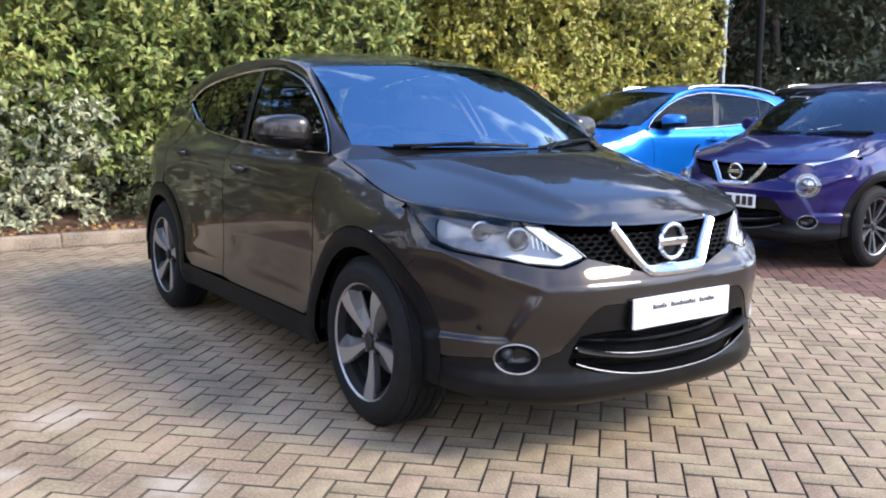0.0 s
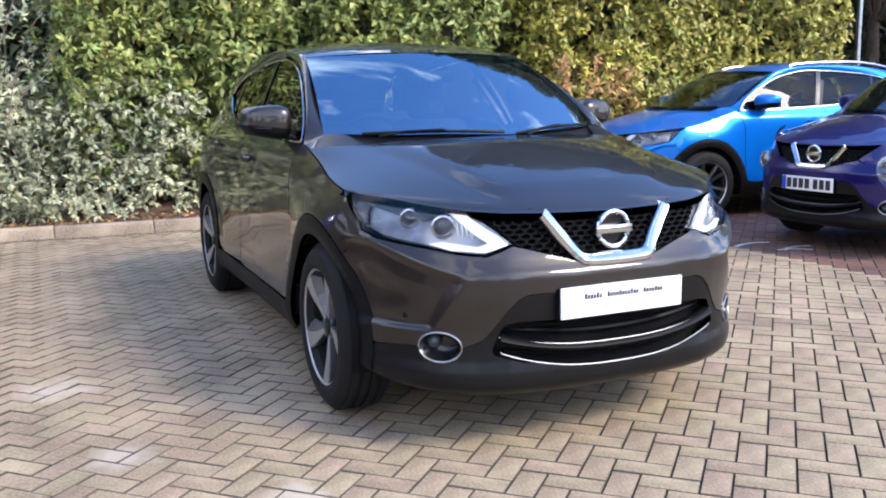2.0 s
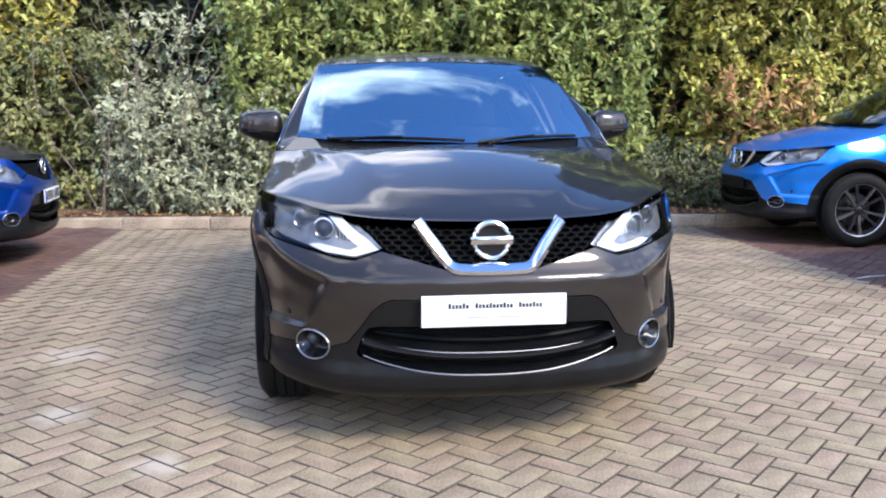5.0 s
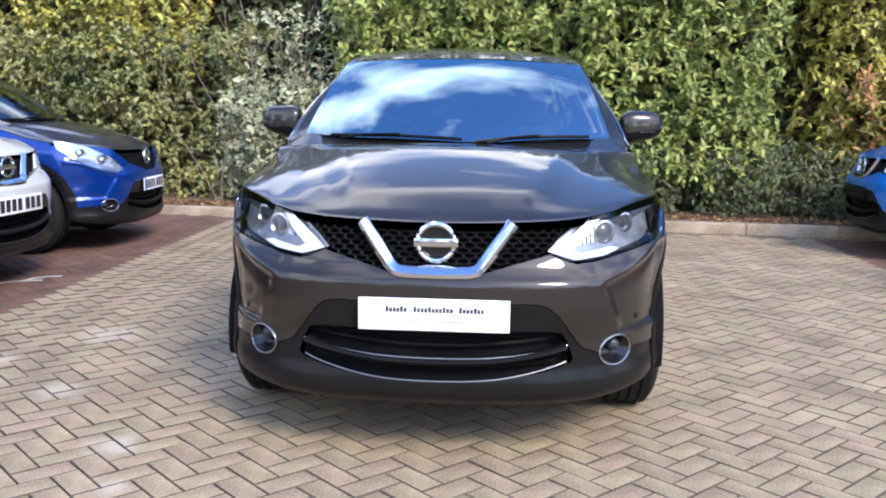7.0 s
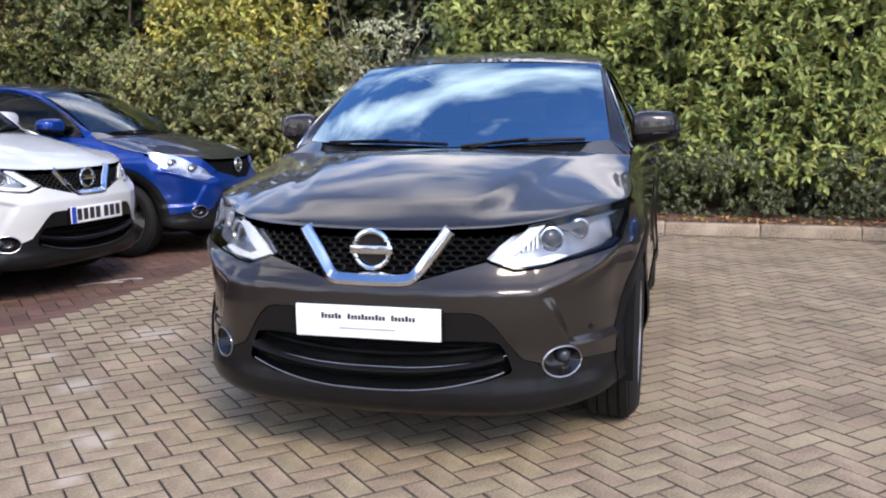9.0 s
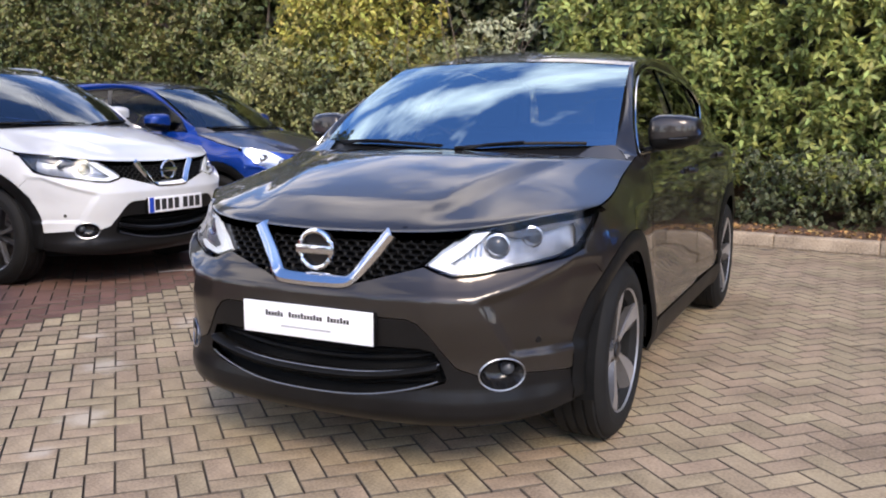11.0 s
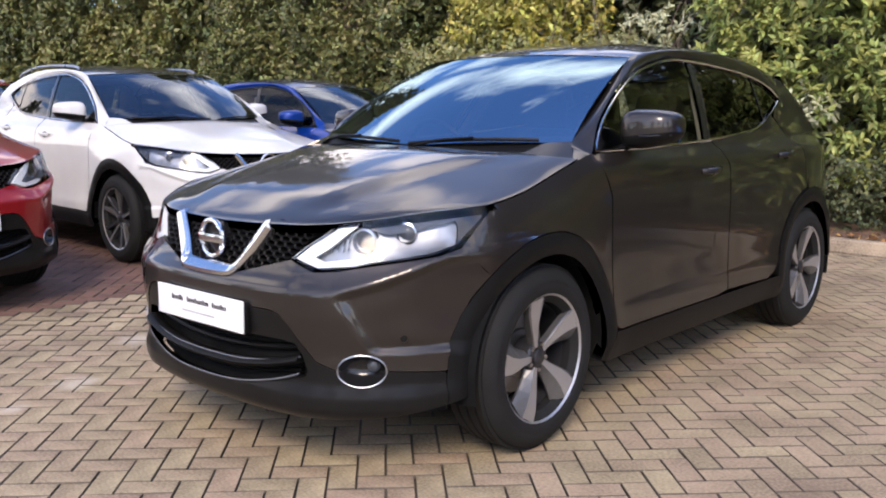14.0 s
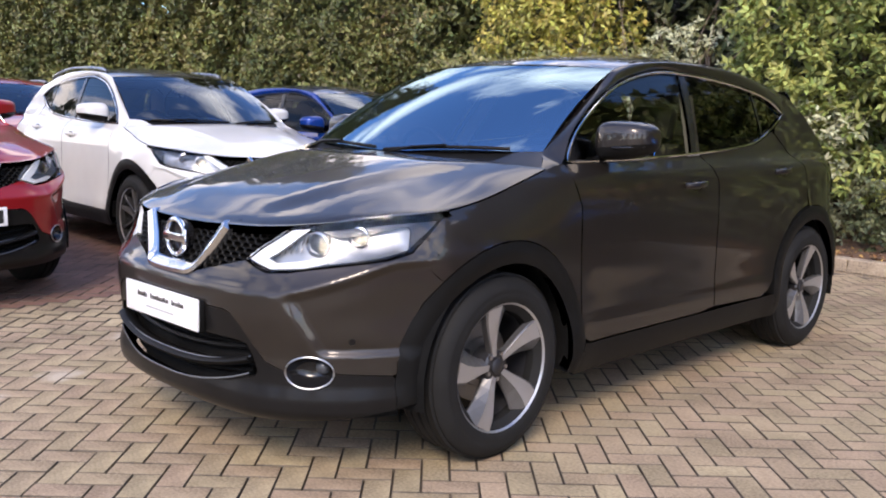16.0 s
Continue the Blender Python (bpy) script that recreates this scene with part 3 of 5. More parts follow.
def build_mirror(car, side, paint):
    root = new("door_mirror")
    root.parent = car
    root.matrix_basis = pose(side * 0.903, -0.655, 1.178, 0, 0, -side * 8)
    def shape(bm):
        for v in bm.verts:
            k = (v.co.x * side + 0.10) / 0.2
            v.co.z *= 1 - 0.30 * k
            v.co.z += 0.016 * k
            v.co.y += 0.04 * k + (0.03 if v.co.y < 0 else 0) * k
        return bm
    part("mirror_cap", shape(super_ball((0.106, 0.104, 0.090), 0.6, 36, 20, lambda c: c.z > -0.022)), paint, root)
    part("mirror_base", shape(super_ball((0.1045, 0.1025, 0.0885), 0.6, 36, 20, lambda c: c.z <= -0.018)), PLASTIC, root)
    part("mirror_arm", sweep([(-side * 0.06, 0.0, -0.045), (-side * 0.10, -0.02, -0.07), (-side * 0.15, -0.05, -0.085)], 0.045, 0.016, 10), PLASTIC, root)
    part("mirror_glass", box_bm((-0.08, 0.090, -0.05), (0.08, 0.094, 0.05), 0.0), CHROME, root)
    part("indicator_strip", sweep([(side * 0.0, -0.075, -0.022), (side * 0.05, -0.055, -0.020), (side * 0.094, 0.012, -0.016)], 0.004, 0.004, 6), PLASTIC_GLOSS, root)


def window_poly(front, rear):
    """The part of the side glass between two slanted lines, each ((y, z) low, (y, z) high), or None for the outline's own end."""
    top, low = Curve(DLO), Curve(BELT)
    def cut(line, f):
        (y0, z0), (y1, z1) = line
        y = y0
        for _ in range(30):
            y += ((y0 + (y1 - y0) * (f(y) - z0) / (z1 - z0)) - y) * 0.7
        return y
    a0, a1 = (cut(front, low), cut(front, top)) if front else (-0.895, -0.895)
    b0, b1 = (cut(rear, low), cut(rear, top)) if rear else (1.285, 1.285)
    n = 26
    p = [(a0 + (b0 - a0) * k / n, low(a0 + (b0 - a0) * k / n)) for k in range(n + 1)]
    q = [(b1 + (a1 - b1) * k / n, top(b1 + (a1 - b1) * k / n)) for k in range(n + 1)]
    return p + q


def build_car(name, label, m, paint, h=0.03, wheels='five', lamp='sharp', rails=False, roof=None, plate='dealer', group="", scale=(1, 1, 1), nose=None, cladding=None, screen=None):
    car = tagged(new(name), label, "car", group)
    car.matrix_basis = m @ Matrix.Diagonal((*scale, 1))
    B = BODY
    roof = roof or paint
    black = cladding or PLASTIC
    nose = nose or paint
    screen, side_glass, rear_glass = (GLASS_DULL, GLASS_PARKED, GLASS_PARKED) if screen else (GLASS, GLASS_SIDE, GLASS_TINT)
    both = ((1, False), (-1, True))
    fog_s, fog_z = B.s_at(0.655, -2.043), 0.412
    # skin
    part_hood = panel("bonnet", [(-0.85, 0), (0.85, 0), (0.85, 0.85), (-0.85, 0.85)], hood_surface, nose, car, h, thick=0.03)
    top = [(0, 0.683), (0.136, 0.685), (0.165, 0.70), (0.28, 0.732), (0.393, 0.763), (0.43, 0.748), (0.488, 0.729), (0.56, 0.735), (0.64, 0.752), (0.80, -1.83, 0.785), (0.842, -1.755, 0.806)]
    seam = [(0.868, -1.645, 0.712)]
    back = [(*(B.px[np.argmin(abs(B.py - y))], y), z) for y, z in arc(-1.323, 0.482, 131, 173, 10)]
    upper_fog = ellipse(fog_s, fog_z, 0.084, 0.0545, 180, 0, 20)
    lower_fog = ellipse(fog_s, fog_z, 0.084, 0.0545, 180, 360, 20)
    inner = half_poly([(0, 0.602), (0.36, 0.600), (0.395, 0.588), (0.43, 0.555), (0.47, 0.498), (0.515, 0.438)])
    tail = [(B.s_at(0.86, -1.828), 0.398)]
    half = inner + upper_fog + tail + half_poly(back[::-1] + seam + top[::-1])
    half = half[:-1]
    full = half + [(0.0, 0.683)] + [(-s, z) for s, z in half[::-1]]
    full = [p for i, p in enumerate(full) if i == 0 or abs(p[0] - full[i - 1][0]) + abs(p[1] - full[i - 1][1]) > 1e-5]
    if abs(full[0][0] - full[-1][0]) < 1e-5:
        full = full[:-1]
    bumper = panel("front_bumper", full, B.hull, paint, car, min(0.009, h * 0.4), thick=0.02)
    lowhalf = [(0, 0.226), (0.3, 0.226), (0.55, 0.235), (0.70, -1.985, 0.25), (0.84, -1.76, 0.285), (0.868, -1.74, 0.32)]
    vh = half_poly(lowhalf)
    vfull = vh + [(p[0], p[1] - 0.004) for p in tail] + [(p[0], p[1] - 0.003) for p in lower_fog[::-1]] + [(p[0], p[1] - 0.004) for p in inner[::-1]]
    vfull = vfull[:-1]
    vfull = vfull + [(0, 0.598)] + [(-s, z) for s, z in vfull[::-1] if s > 1e-4]
    mouth = front_poly([(0, 0.318), (0.2, 0.326), (0.38, 0.352), (0.48, 0.385), (0.487, 0.40), (0.468, 0.455), (0.445, 0.492), (0.40, 0.500), (0, 0.500)])
    panel("lower_bumper", vfull, lambda s, z: B.hull(s, z, 0.003), TRIM_GLOSS, bumper, h * 0.8, holes=[mouth[:-1] if mouth[-1] == mouth[0] else mouth], thick=0.03, label="black plastic lower bumper")
    wide = [(s * 1.18, 0.41 + (z - 0.41) * 1.3) for s, z in mouth]
    panel("air_intake", wide, lambda s, z: B.hull(s, z, 0.064 - 0.054 * soft(0.475, 0.545, abs(s))), CAVITY, bumper, 0.03)
    for z0, deep, r in ((0.47, 0.05, 0.010), (0.435, 0.05, 0.010), (0.352, 0.05, 0.010)):
        pts = [B.hull(s, z0 + 0.045 * (s / 0.5)**2 * (0.3 if z0 > 0.45 else 1.0), deep) for s in np.linspace(-0.45, 0.45, 25)]
        part("intake_slat", sweep(pts, 0.012, r, 6), PLASTIC, bumper)
    pts = [B.hull(s, 0.386 + 0.055 * abs(s / 0.47)**2.4, 0.012) for s in np.linspace(-0.47, 0.47, 31)]
    part("intake_bar", sweep(pts, 0.03, 0.016, 8), black, bumper)
    for a, b, e, w in ((0.400, 0.050, 0.475, 0.0), (0.322, 0.070, 0.47, 0.0)):
        pts = [B.hull(s, a + b * abs(s / e)**2.5, -0.002) for s in np.linspace(-e, e, 41)]
        part("chrome_strip", sweep(pts, 0.003, 0.0032, 6), DULL_CHROME, bumper, "thin chrome strip")
    for sgn, flip in both:
        ring = [B.hull(sgn * p[0], p[1], -0.003) for p in ellipse(fog_s, fog_z, 0.083, 0.0535, 0, 360, 40)]
        fog = part("fog_lamp_ring", sweep(ring, 0.003, 0.003, 8, closed=True), SATIN, bumper, "oval chrome fog lamp ring")
        panel("fog_lamp_recess", ellipse(fog_s, fog_z, 0.085, 0.0555), lambda s, z: B.hull(s, z, 0.055 * (1 - min(1, ((s - fog_s) / 0.085)**2 + ((z - fog_z) / 0.0555)**2)**2) + 0.004), PLASTIC_GLOSS, fog, 0.015, flip=flip)
        c = B.hull(fog_s + 0.035, fog_z + 0.008, 0.035)
        n = B.base(fog_s)
        fl = lathe([(0.0, -0.010), (0.014, -0.008), (0.022, 0.0), (0.025, 0.008), (0.026, 0.02)], 22, 'Y')
        fl.transform(Matrix.Translation((sgn * c.x, c.y, c.z)) @ pose(0, 0, 0, 0, 0, sgn * 25))
        part("fog_lamp_bulb", fl, LAMP_EYE, fog)
        sensor = lathe([(0.0, -0.003), (0.010, -0.003), (0.012, 0.0), (0.012, 0.006)], 16, 'Y')
        ss = B.s_at(0.745, -1.94)
        c, (_, _, nx, ny) = B.hull(ss, 0.515), B.base(ss)
        sensor.transform(Matrix.Translation((sgn * c.x, c.y, c.z)) @ pose(0, 0, 0, 0, 0, sgn * math.degrees(math.atan2(nx, -ny))))
        part("parking_sensor", sensor, TRIM_GLOSS, bumper)
    # grille
    gtop = [(x, z - 0.008) for x, z in HOOD_LIP[:5]]
    grill = front_poly([(0, 0.692), (0.14, 0.694), (0.17, 0.706), (0.393, 0.769), (0.455, 0.822), (0.528, 0.878)] + gtop[::-1])
    grill = grill[:-1] if abs(grill[-1][0] - grill[0][0]) < 1e-4 else grill
    grille = panel("grille", [(s * 1.03, 0.78 + (z - 0.78) * 1.08) for s, z in grill], lambda s, z: B.hull(s, z, 0.055), CAVITY, car, 0.05, label="black honeycomb grille")
    bm = bmesh.new()
    px, pz = 0.046, 0.0215
    cells = []
    for r in range(-1, 12):
        for c in range(-13, 14):
            s, z = (c + 0.5 * (r % 2)) * px, 0.70 + r * pz * 0.82
            if inside(grill, np.array([s]), np.array([z - 0.012 if z > 0.80 else z]))[0]:
                cells.append((s, z))
    for s, z in cells:
        ob, ib, dp = [], [], []
        for k in range(6):
            a = radians(60 * k + 30)
            cs, cz = math.cos(a), math.sin(a)
            ob.append(bm.verts.new(B.hull(s + px * 0.56 * cs, z + pz * 0.56 * cz, 0.022)))
            ib.append(bm.verts.new(B.hull(s + px * 0.43 * cs, z + pz * 0.37 * cz, 0.026)))
            dp.append(bm.verts.new(B.hull(s + px * 0.43 * cs, z + pz * 0.37 * cz, 0.054)))
        for k in range(6):
            j = (k + 1) % 6
            bm.faces.new((ob[k], ob[j], ib[j], ib[k]))
            bm.faces.new((ib[k], ib[j], dp[j], dp[k]))
    part("honeycomb_mesh", bm, PLASTIC, grille, smooth=False)
    if lamp != 'oval':
        mid = [(0.266, 0.869), (0.236, 0.828), (0.191, 0.768), (0.152, 0.719), (0.125, 0.7065), (0.06, 0.7035), (0, 0.703)]
        mid = mid + [(-x, z) for x, z in mid[-2::-1]]
        mid = spline(mid, 0.012)
        bm = bmesh.new()
        rings = []
        for i, (x, z) in enumerate(mid):
            a, b = mid[max(i - 1, 0)], mid[min(i + 1, len(mid) - 1)]
            n = Vector((b[1] - a[1], a[0] - b[0])).normalized()
            end = min(i, len(mid) - 1 - i) / 8
            w = 0.0225 * (0.85 + 0.15 * min(1, end)) + 0.0045 * soft(0.13, 0.22, abs(x))
            sec = []
            for q, d in ((-1.0, 0.03), (-1.0, 0.004), (-0.86, -0.006), (-0.25, -0.017), (0.55, -0.010), (0.92, -0.002), (1.0, 0.008), (1.0, 0.03)):
                px_, pz_ = x + n.x * w * q, z + n.y * w * q
                sv = B.s_front(round(abs(px_), 3), round(pz_, 2)) * (1 if px_ >= 0 else -1)
                p = B.hull(sv, pz_, d)
                sec.append(bm.verts.new((px_, p.y, pz_)))
            rings.append(sec)
        for a, b in zip(rings, rings[1:]):
            for j in range(8):
                bm.faces.new((a[j], a[(j + 1) % 8], b[(j + 1) % 8], b[j]))
        bm.faces.new(rings[0]), bm.faces.new(rings[-1][::-1])
        part("chrome_v", bm, CHROME, grille, "chrome V-shaped grille bar")
    em = B.hull(0, 0.802, -0.016)
    badge = part("emblem", sweep([(0.064 * math.cos(a), em.y, 0.802 + 0.064 * math.sin(a)) for a in np.linspace(0, 2 * math.pi, 33)[:-1]], 0.0095, 0.0095, 8, closed=True), CHROME, grille, "round chrome emblem with a bar")
    part("emblem_bar", box_bm((-0.077, em.y - 0.010, 0.787), (0.077, em.y + 0.008, 0.817), 0.004), CHROME, badge)
    part("emblem_back", _disc(em.y), PLASTIC_GLOSS, badge)
    # plate
    py = B.hull(0, 0.55).y - 0.016
    plate_ob = part("number_plate", box_bm((-0.26, py - 0.004, 0.505), (0.26, py + 0.006, 0.617), 0.002), PLATE_WHITE, bumper, "white plate with dark printed bars" if plate == 'dealer' else "white number plate")
    part("plate_holder", box_bm((-0.262, py + 0.006, 0.502), (0.262, py + 0.03, 0.612), 0.003), PLASTIC, bumper)
    if plate == 'dealer':
        x = -0.165
        for wd in (0.082, 0.142, 0.092):
            for k in range(int(wd / 0.0125)):
                tall = 0.020 if k % 4 == 0 else 0.0145
                part("print_bar", box_bm((x + k * 0.0125, py - 0.0052, 0.570), (x + k * 0.0125 + 0.0092, py - 0.0039, 0.570 + tall)), INK, plate_ob)
            x += wd + 0.014
        part("print_bar", box_bm((-0.10, py - 0.0052, 0.535), (0.10, py - 0.0039, 0.541)), INK_GREY, plate_ob)
    else:
        part("plate_band", box_bm((-0.258, py - 0.0055, 0.507), (-0.215, py - 0.0039, 0.615)), PLATE_BLUE, plate_ob)
        x = -0.205
        for k in range(7):
            part("print_bar", box_bm((x, py - 0.0052, 0.522), (x + 0.046, py - 0.0039, 0.600)), INK, plate_ob)
            x += 0.062 if k != 3 else 0.085
    # headlamps
    for sgn, flip in both:
        side = sgn
        if lamp == 'sharp':
            hl = half_poly([(0.396, 0.769), (0.445, 0.812), (0.532, 0.885), (0.62, 0.900), (0.735, -1.91, 0.920), (0.845, -1.735, 0.939), (0.883, -1.604, 0.947), (0.872, -1.65, 0.900), (0.842, -1.752, 0.812), (0.80, -1.83, 0.791), (0.64, 0.758), (0.56, 0.741), (0.488, 0.735), (0.44, 0.752)])
        elif lamp == 'round':
            hl = ellipse(B.s_at(0.62, -2.03), 0.715, 0.105, 0.098)
        else:
            hl = half_poly([(0.50, 0.715), (0.54, 0.79), (0.63, 0.86), (0.78, -1.88, 0.925), (0.872, -1.62, 0.965), (0.868, -1.65, 0.90), (0.82, -1.80, 0.80), (0.72, -1.97, 0.725), (0.58, 0.69)])
        if lamp != 'sharp':
            fill = half_poly([(0.396, 0.769), (0.532, 0.886), (0.62, 0.900), (0.735, -1.91, 0.918), (0.845, -1.735, 0.936), (0.880, -1.612, 0.946), (0.872, -1.65, 0.900), (0.842, -1.752, 0.810), (0.80, -1.83, 0.788), (0.64, 0.755), (0.488, 0.732)])
            panel("lamp_surround", fill, lambda s, z: B.hull(s, z, 0.002), paint, car, 0.03, flip=flip)
        house = panel("headlamp", [(p[0], p[1]) for p in hl], lambda s, z: B.hull(s, z, 0.040 if lamp == 'sharp' else -0.003), LAMP_DARK if lamp != "oval" else REFLECTOR, car, 0.03, flip=flip, label="clear headlamp with a bright reflector" )
        lens = panel("lens", hl, lambda s, z: B.hull(s, z, 0.0 if lamp == 'sharp' else -0.022), GLASS_LAMP, house, 0.025, flip=flip, thick=0.006)
        lens.visible_shadow = False
        if lamp == 'sharp':
            drl = half_poly([(0.405, 0.768), (0.45, 0.806), (0.535, 0.874), (0.585, 0.880), (0.51, 0.80), (0.475, 0.775), (0.51, 0.762), (0.62, 0.780), (0.66, 0.772), (0.60, 0.752), (0.49, 0.742), (0.445, 0.756)])
            panel("daytime_light", drl, lambda s, z: B.hull(s, z, 0.012), DRL, house, 0.02, flip=flip, label="white daytime running light")
            units = ((B.s_front(0.61, 0.83), 0.828, 0.043, 0.030), (B.s_at(0.765, -1.91), 0.852, 0.037, 0.032))
            tip = half_poly([(0.842, -1.752, 0.818), (0.870, -1.65, 0.900), (0.878, -1.615, 0.940), (0.845, -1.735, 0.933), (0.80, -1.83, 0.925), (0.842, -1.745, 0.905), (0.848, -1.735, 0.870)])
            panel("lamp_bezel", tip, lambda s, z: B.hull(s, z, 0.024), LAMP_BEZEL, house, 0.02, flip=flip, label="black inner bezel of the headlamp")
            s0, s1 = B.s_front(0.50, 0.79), B.s_front(0.565, 0.82)
            for f in (0.0, 0.25, 0.5, 0.75, 1.0):
                pts = [B.hull(s0 + (s1 - s0) * f + 0.010 * g, 0.785 + 0.012 * f + 0.045 * g * (0.6 + 0.4 * f), 0.034) for g in np.linspace(0, 1, 5)]
                part("reflector_rib", sweep([(sgn * p.x, p.y, p.z) for p in pts], 0.004, 0.003, 5), REFLECTOR, house)
            strip = half_poly([(0.60, 0.872), (0.70, 0.888), (0.82, -1.80, 0.915), (0.865, -1.67, 0.928), (0.85, -1.72, 0.900), (0.72, 0.862), (0.66, 0.85)])
            panel("reflector_strip", strip, lambda s, z: B.hull(s, z, 0.018), LAMP_EYE, house, 0.03, flip=flip)
        elif lamp == 'round':
            units = ((B.s_at(0.62, -2.03), 0.715, 0.075, -0.006),)
        else:
            units = ((B.s_front(0.64, 0.79), 0.79, 0.055, -0.006), (B.s_at(0.80, -1.84), 0.85, 0.045, -0.006))
        for us, uz, r, deep in units:
            c = B.hull(us, uz, deep)
            _, _, nx, ny = B.base(us)
            turn = Matrix.Translation((sgn * c.x, c.y, c.z)) @ pose(0, 0, 0, 0, 0, sgn * math.degrees(math.atan2(nx, -ny)) * 0.55)
            cup = lathe([(r * 0.72, -0.004), (r * 0.86, -0.012), (r, -0.010), (r * 1.02, 0.0), (r * 0.98, 0.02)], 30, 'Y')
            cup.transform(turn)
            unit = part("projector_ring", cup, REFLECTOR, house)
            ball = lathe([(0.0, -r * 0.30), (r * 0.3, -r * 0.27), (r * 0.55, -r * 0.15), (r * 0.72, 0.0)], 24, 'Y')
            ball.transform(turn)
            part("projector_lens", ball, REFLECTOR if lamp != 'sharp' else LAMP_EYE, house)
    if lamp == 'round':
        for sgn, flip in both:
            sl = half_poly([(0.56, 0.885), (0.70, 0.915), (0.84, -1.75, 0.965), (0.875, -1.62, 1.0), (0.86, -1.68, 0.955), (0.76, -1.93, 0.90), (0.62, 0.872)])
            panel("upper_lamp", sl, lambda s, z: B.hull(s, z, -0.006), REFLECTOR, car, 0.03, flip=flip)
    # wings, doors, rear quarters
    low, belt_low = Curve(BELT), lambda y: Curve(BELT)(y) - 0.010
    def cutbelt(a, b, n=14):
        return [(a + (b - a) * k / n, belt_low(a + (b - a) * k / n)) for k in range(n + 1)]
    edge = [(hood_side(v)[0], hood_side(v)[1] - 0.006) for v in np.linspace(0.0, 1.0, 14)]
    wing = [(-1.650, 0.716)] + arc(-1.323, 0.482, 131, 12, 16) + [(-0.868, 0.45), (-0.868, 0.60), (-0.872, 0.92), (-0.905, 1.0), (-0.925, 1.085), (-0.945, 1.090), (-0.985, 1.084)] + edge[::-1] + [(-1.655, 0.895), (-1.748, 0.803)]
    door_f = [(-0.862, 0.40), (-0.80, 0.372), (0.10, 0.372), (0.222, 0.385), (0.236, 0.60), (0.236, 0.85), (0.234, 1.0), (0.19, 1.07)] + cutbelt(0.135, -0.915) + [(-0.928, 1.07), (-0.898, 1.0), (-0.865, 0.92), (-0.861, 0.60)]
    door_r = [(0.230, 0.385), (0.72, 0.372), (0.792, 0.40)] + arc(1.323, 0.495, 168, 100, 10) + [(1.226, 0.90), (1.222, 1.054), (1.16, 1.14), (1.075, 1.215)] + cutbelt(1.03, 0.145) + [(0.198, 1.07), (0.242, 1.0), (0.244, 0.85), (0.244, 0.60)]
    quarter = arc(1.323, 0.482, 98, 20, 14) + [(1.83, 0.58), (1.87, 0.70), (1.89, 0.90), (1.87, 1.05), (1.80, 1.18), (1.66, 1.34), (1.50, 1.44), (1.38, 1.455), (1.31, 1.36), (1.312, 1.322), (1.12, 1.255), (1.085, 1.222), (1.17, 1.144), (1.230, 1.054), (1.234, 0.90)]
    dlo = DLO + BELT[::-1][1:-1]
    for sgn, flip in both:
        panel("front_wing", wing, B.flank, paint, car, h, flip=flip)
        df = panel("front_door", door_f, B.flank, paint, car, h, flip=flip)
        dr = panel("rear_door", door_r, B.flank, paint, car, h, flip=flip)
        panel("rear_quarter", quarter, B.flank, paint, car, h, flip=flip)
        panel("roof_side_frame", [(0, 0), (3.0, 0), (3.0, 0.1), (0, 0.1)], frame_surface, paint, car, 0.025, flip=flip)
        for dn, yh, zh in ((df, -0.07, 0.980), (dr, 0.85, 1.024)):
            def handle(f):
                p = B.flank(yh - 0.02 + 0.19 * f, zh + 0.008 * f, -(0.010 + 0.030 * math.sin(math.pi * f)**0.6))
                return (sgn * p.x, p.y, p.z)
            part("door_handle", sweep([handle(f) for f in np.linspace(0, 1, 13)], 0.008, 0.014, 8), paint, dn)
            panel("handle_cup", ellipse(yh + 0.09, zh, 0.06, 0.026, 0, 360, 20), lambda y, z: B.flank(y, z, -0.0015), PLASTIC_GLOSS, dn, 0.03, flip=flip, thick=0.004)
        pill_b = ((0.085, 1.131), (0.225, 1.488))
        pill_c = ((0.135, 1.131), (0.285, 1.488))
        div = ((0.905, 1.21), (0.975, 1.44))
        div2 = ((0.925, 1.21), (0.995, 1.44))
        for nm, poly, mt in (("front_window", window_poly(None, pill_b), side_glass), ("rear_window", window_poly(pill_c, div), rear_glass), ("quarter_window", window_poly(div2, None), rear_glass)):
            g = panel(nm, poly, lambda y, z: B.flank(y, z, 0.012), mt, df if nm == "front_window" else dr if nm == "rear_window" else car, 0.06, flip=flip, thick=0.004)
            g.visible_shadow = False
        panel("window_pillar", window_poly(pill_b, pill_c), lambda y, z: B.flank(y, z, 0.006), PLASTIC_GLOSS, car, 0.05, flip=flip)
        panel("window_divider", window_poly(div, div2), lambda y, z: B.flank(y, z, 0.008), PLASTIC_GLOSS, dr, 0.05, flip=flip)
        loop = [B.flank(y, z, -0.002) for y, z in spline(DLO, 0.05) + spline(BELT[::-1], 0.05)[1:-1]]
        loop = [Vector((sgn * p.x, p.y, p.z)) for p in loop]
        part("window_trim", sweep(loop, 0.005, 0.006, 6, closed=True), CHROME if lamp == 'sharp' else PLASTIC_GLOSS, car, "bright chrome window trim" if lamp == 'sharp' else "")
        # cladding
        panel("sill_cladding", [(-0.90, 0.245), (0.90, 0.245), (0.845, 0.372), (0.70, 0.366), (-0.80, 0.366), (-0.845, 0.372)], lambda y, z: B.flank(y, z, -0.006), black, car, 0.05, flip=flip, thick=0.04)
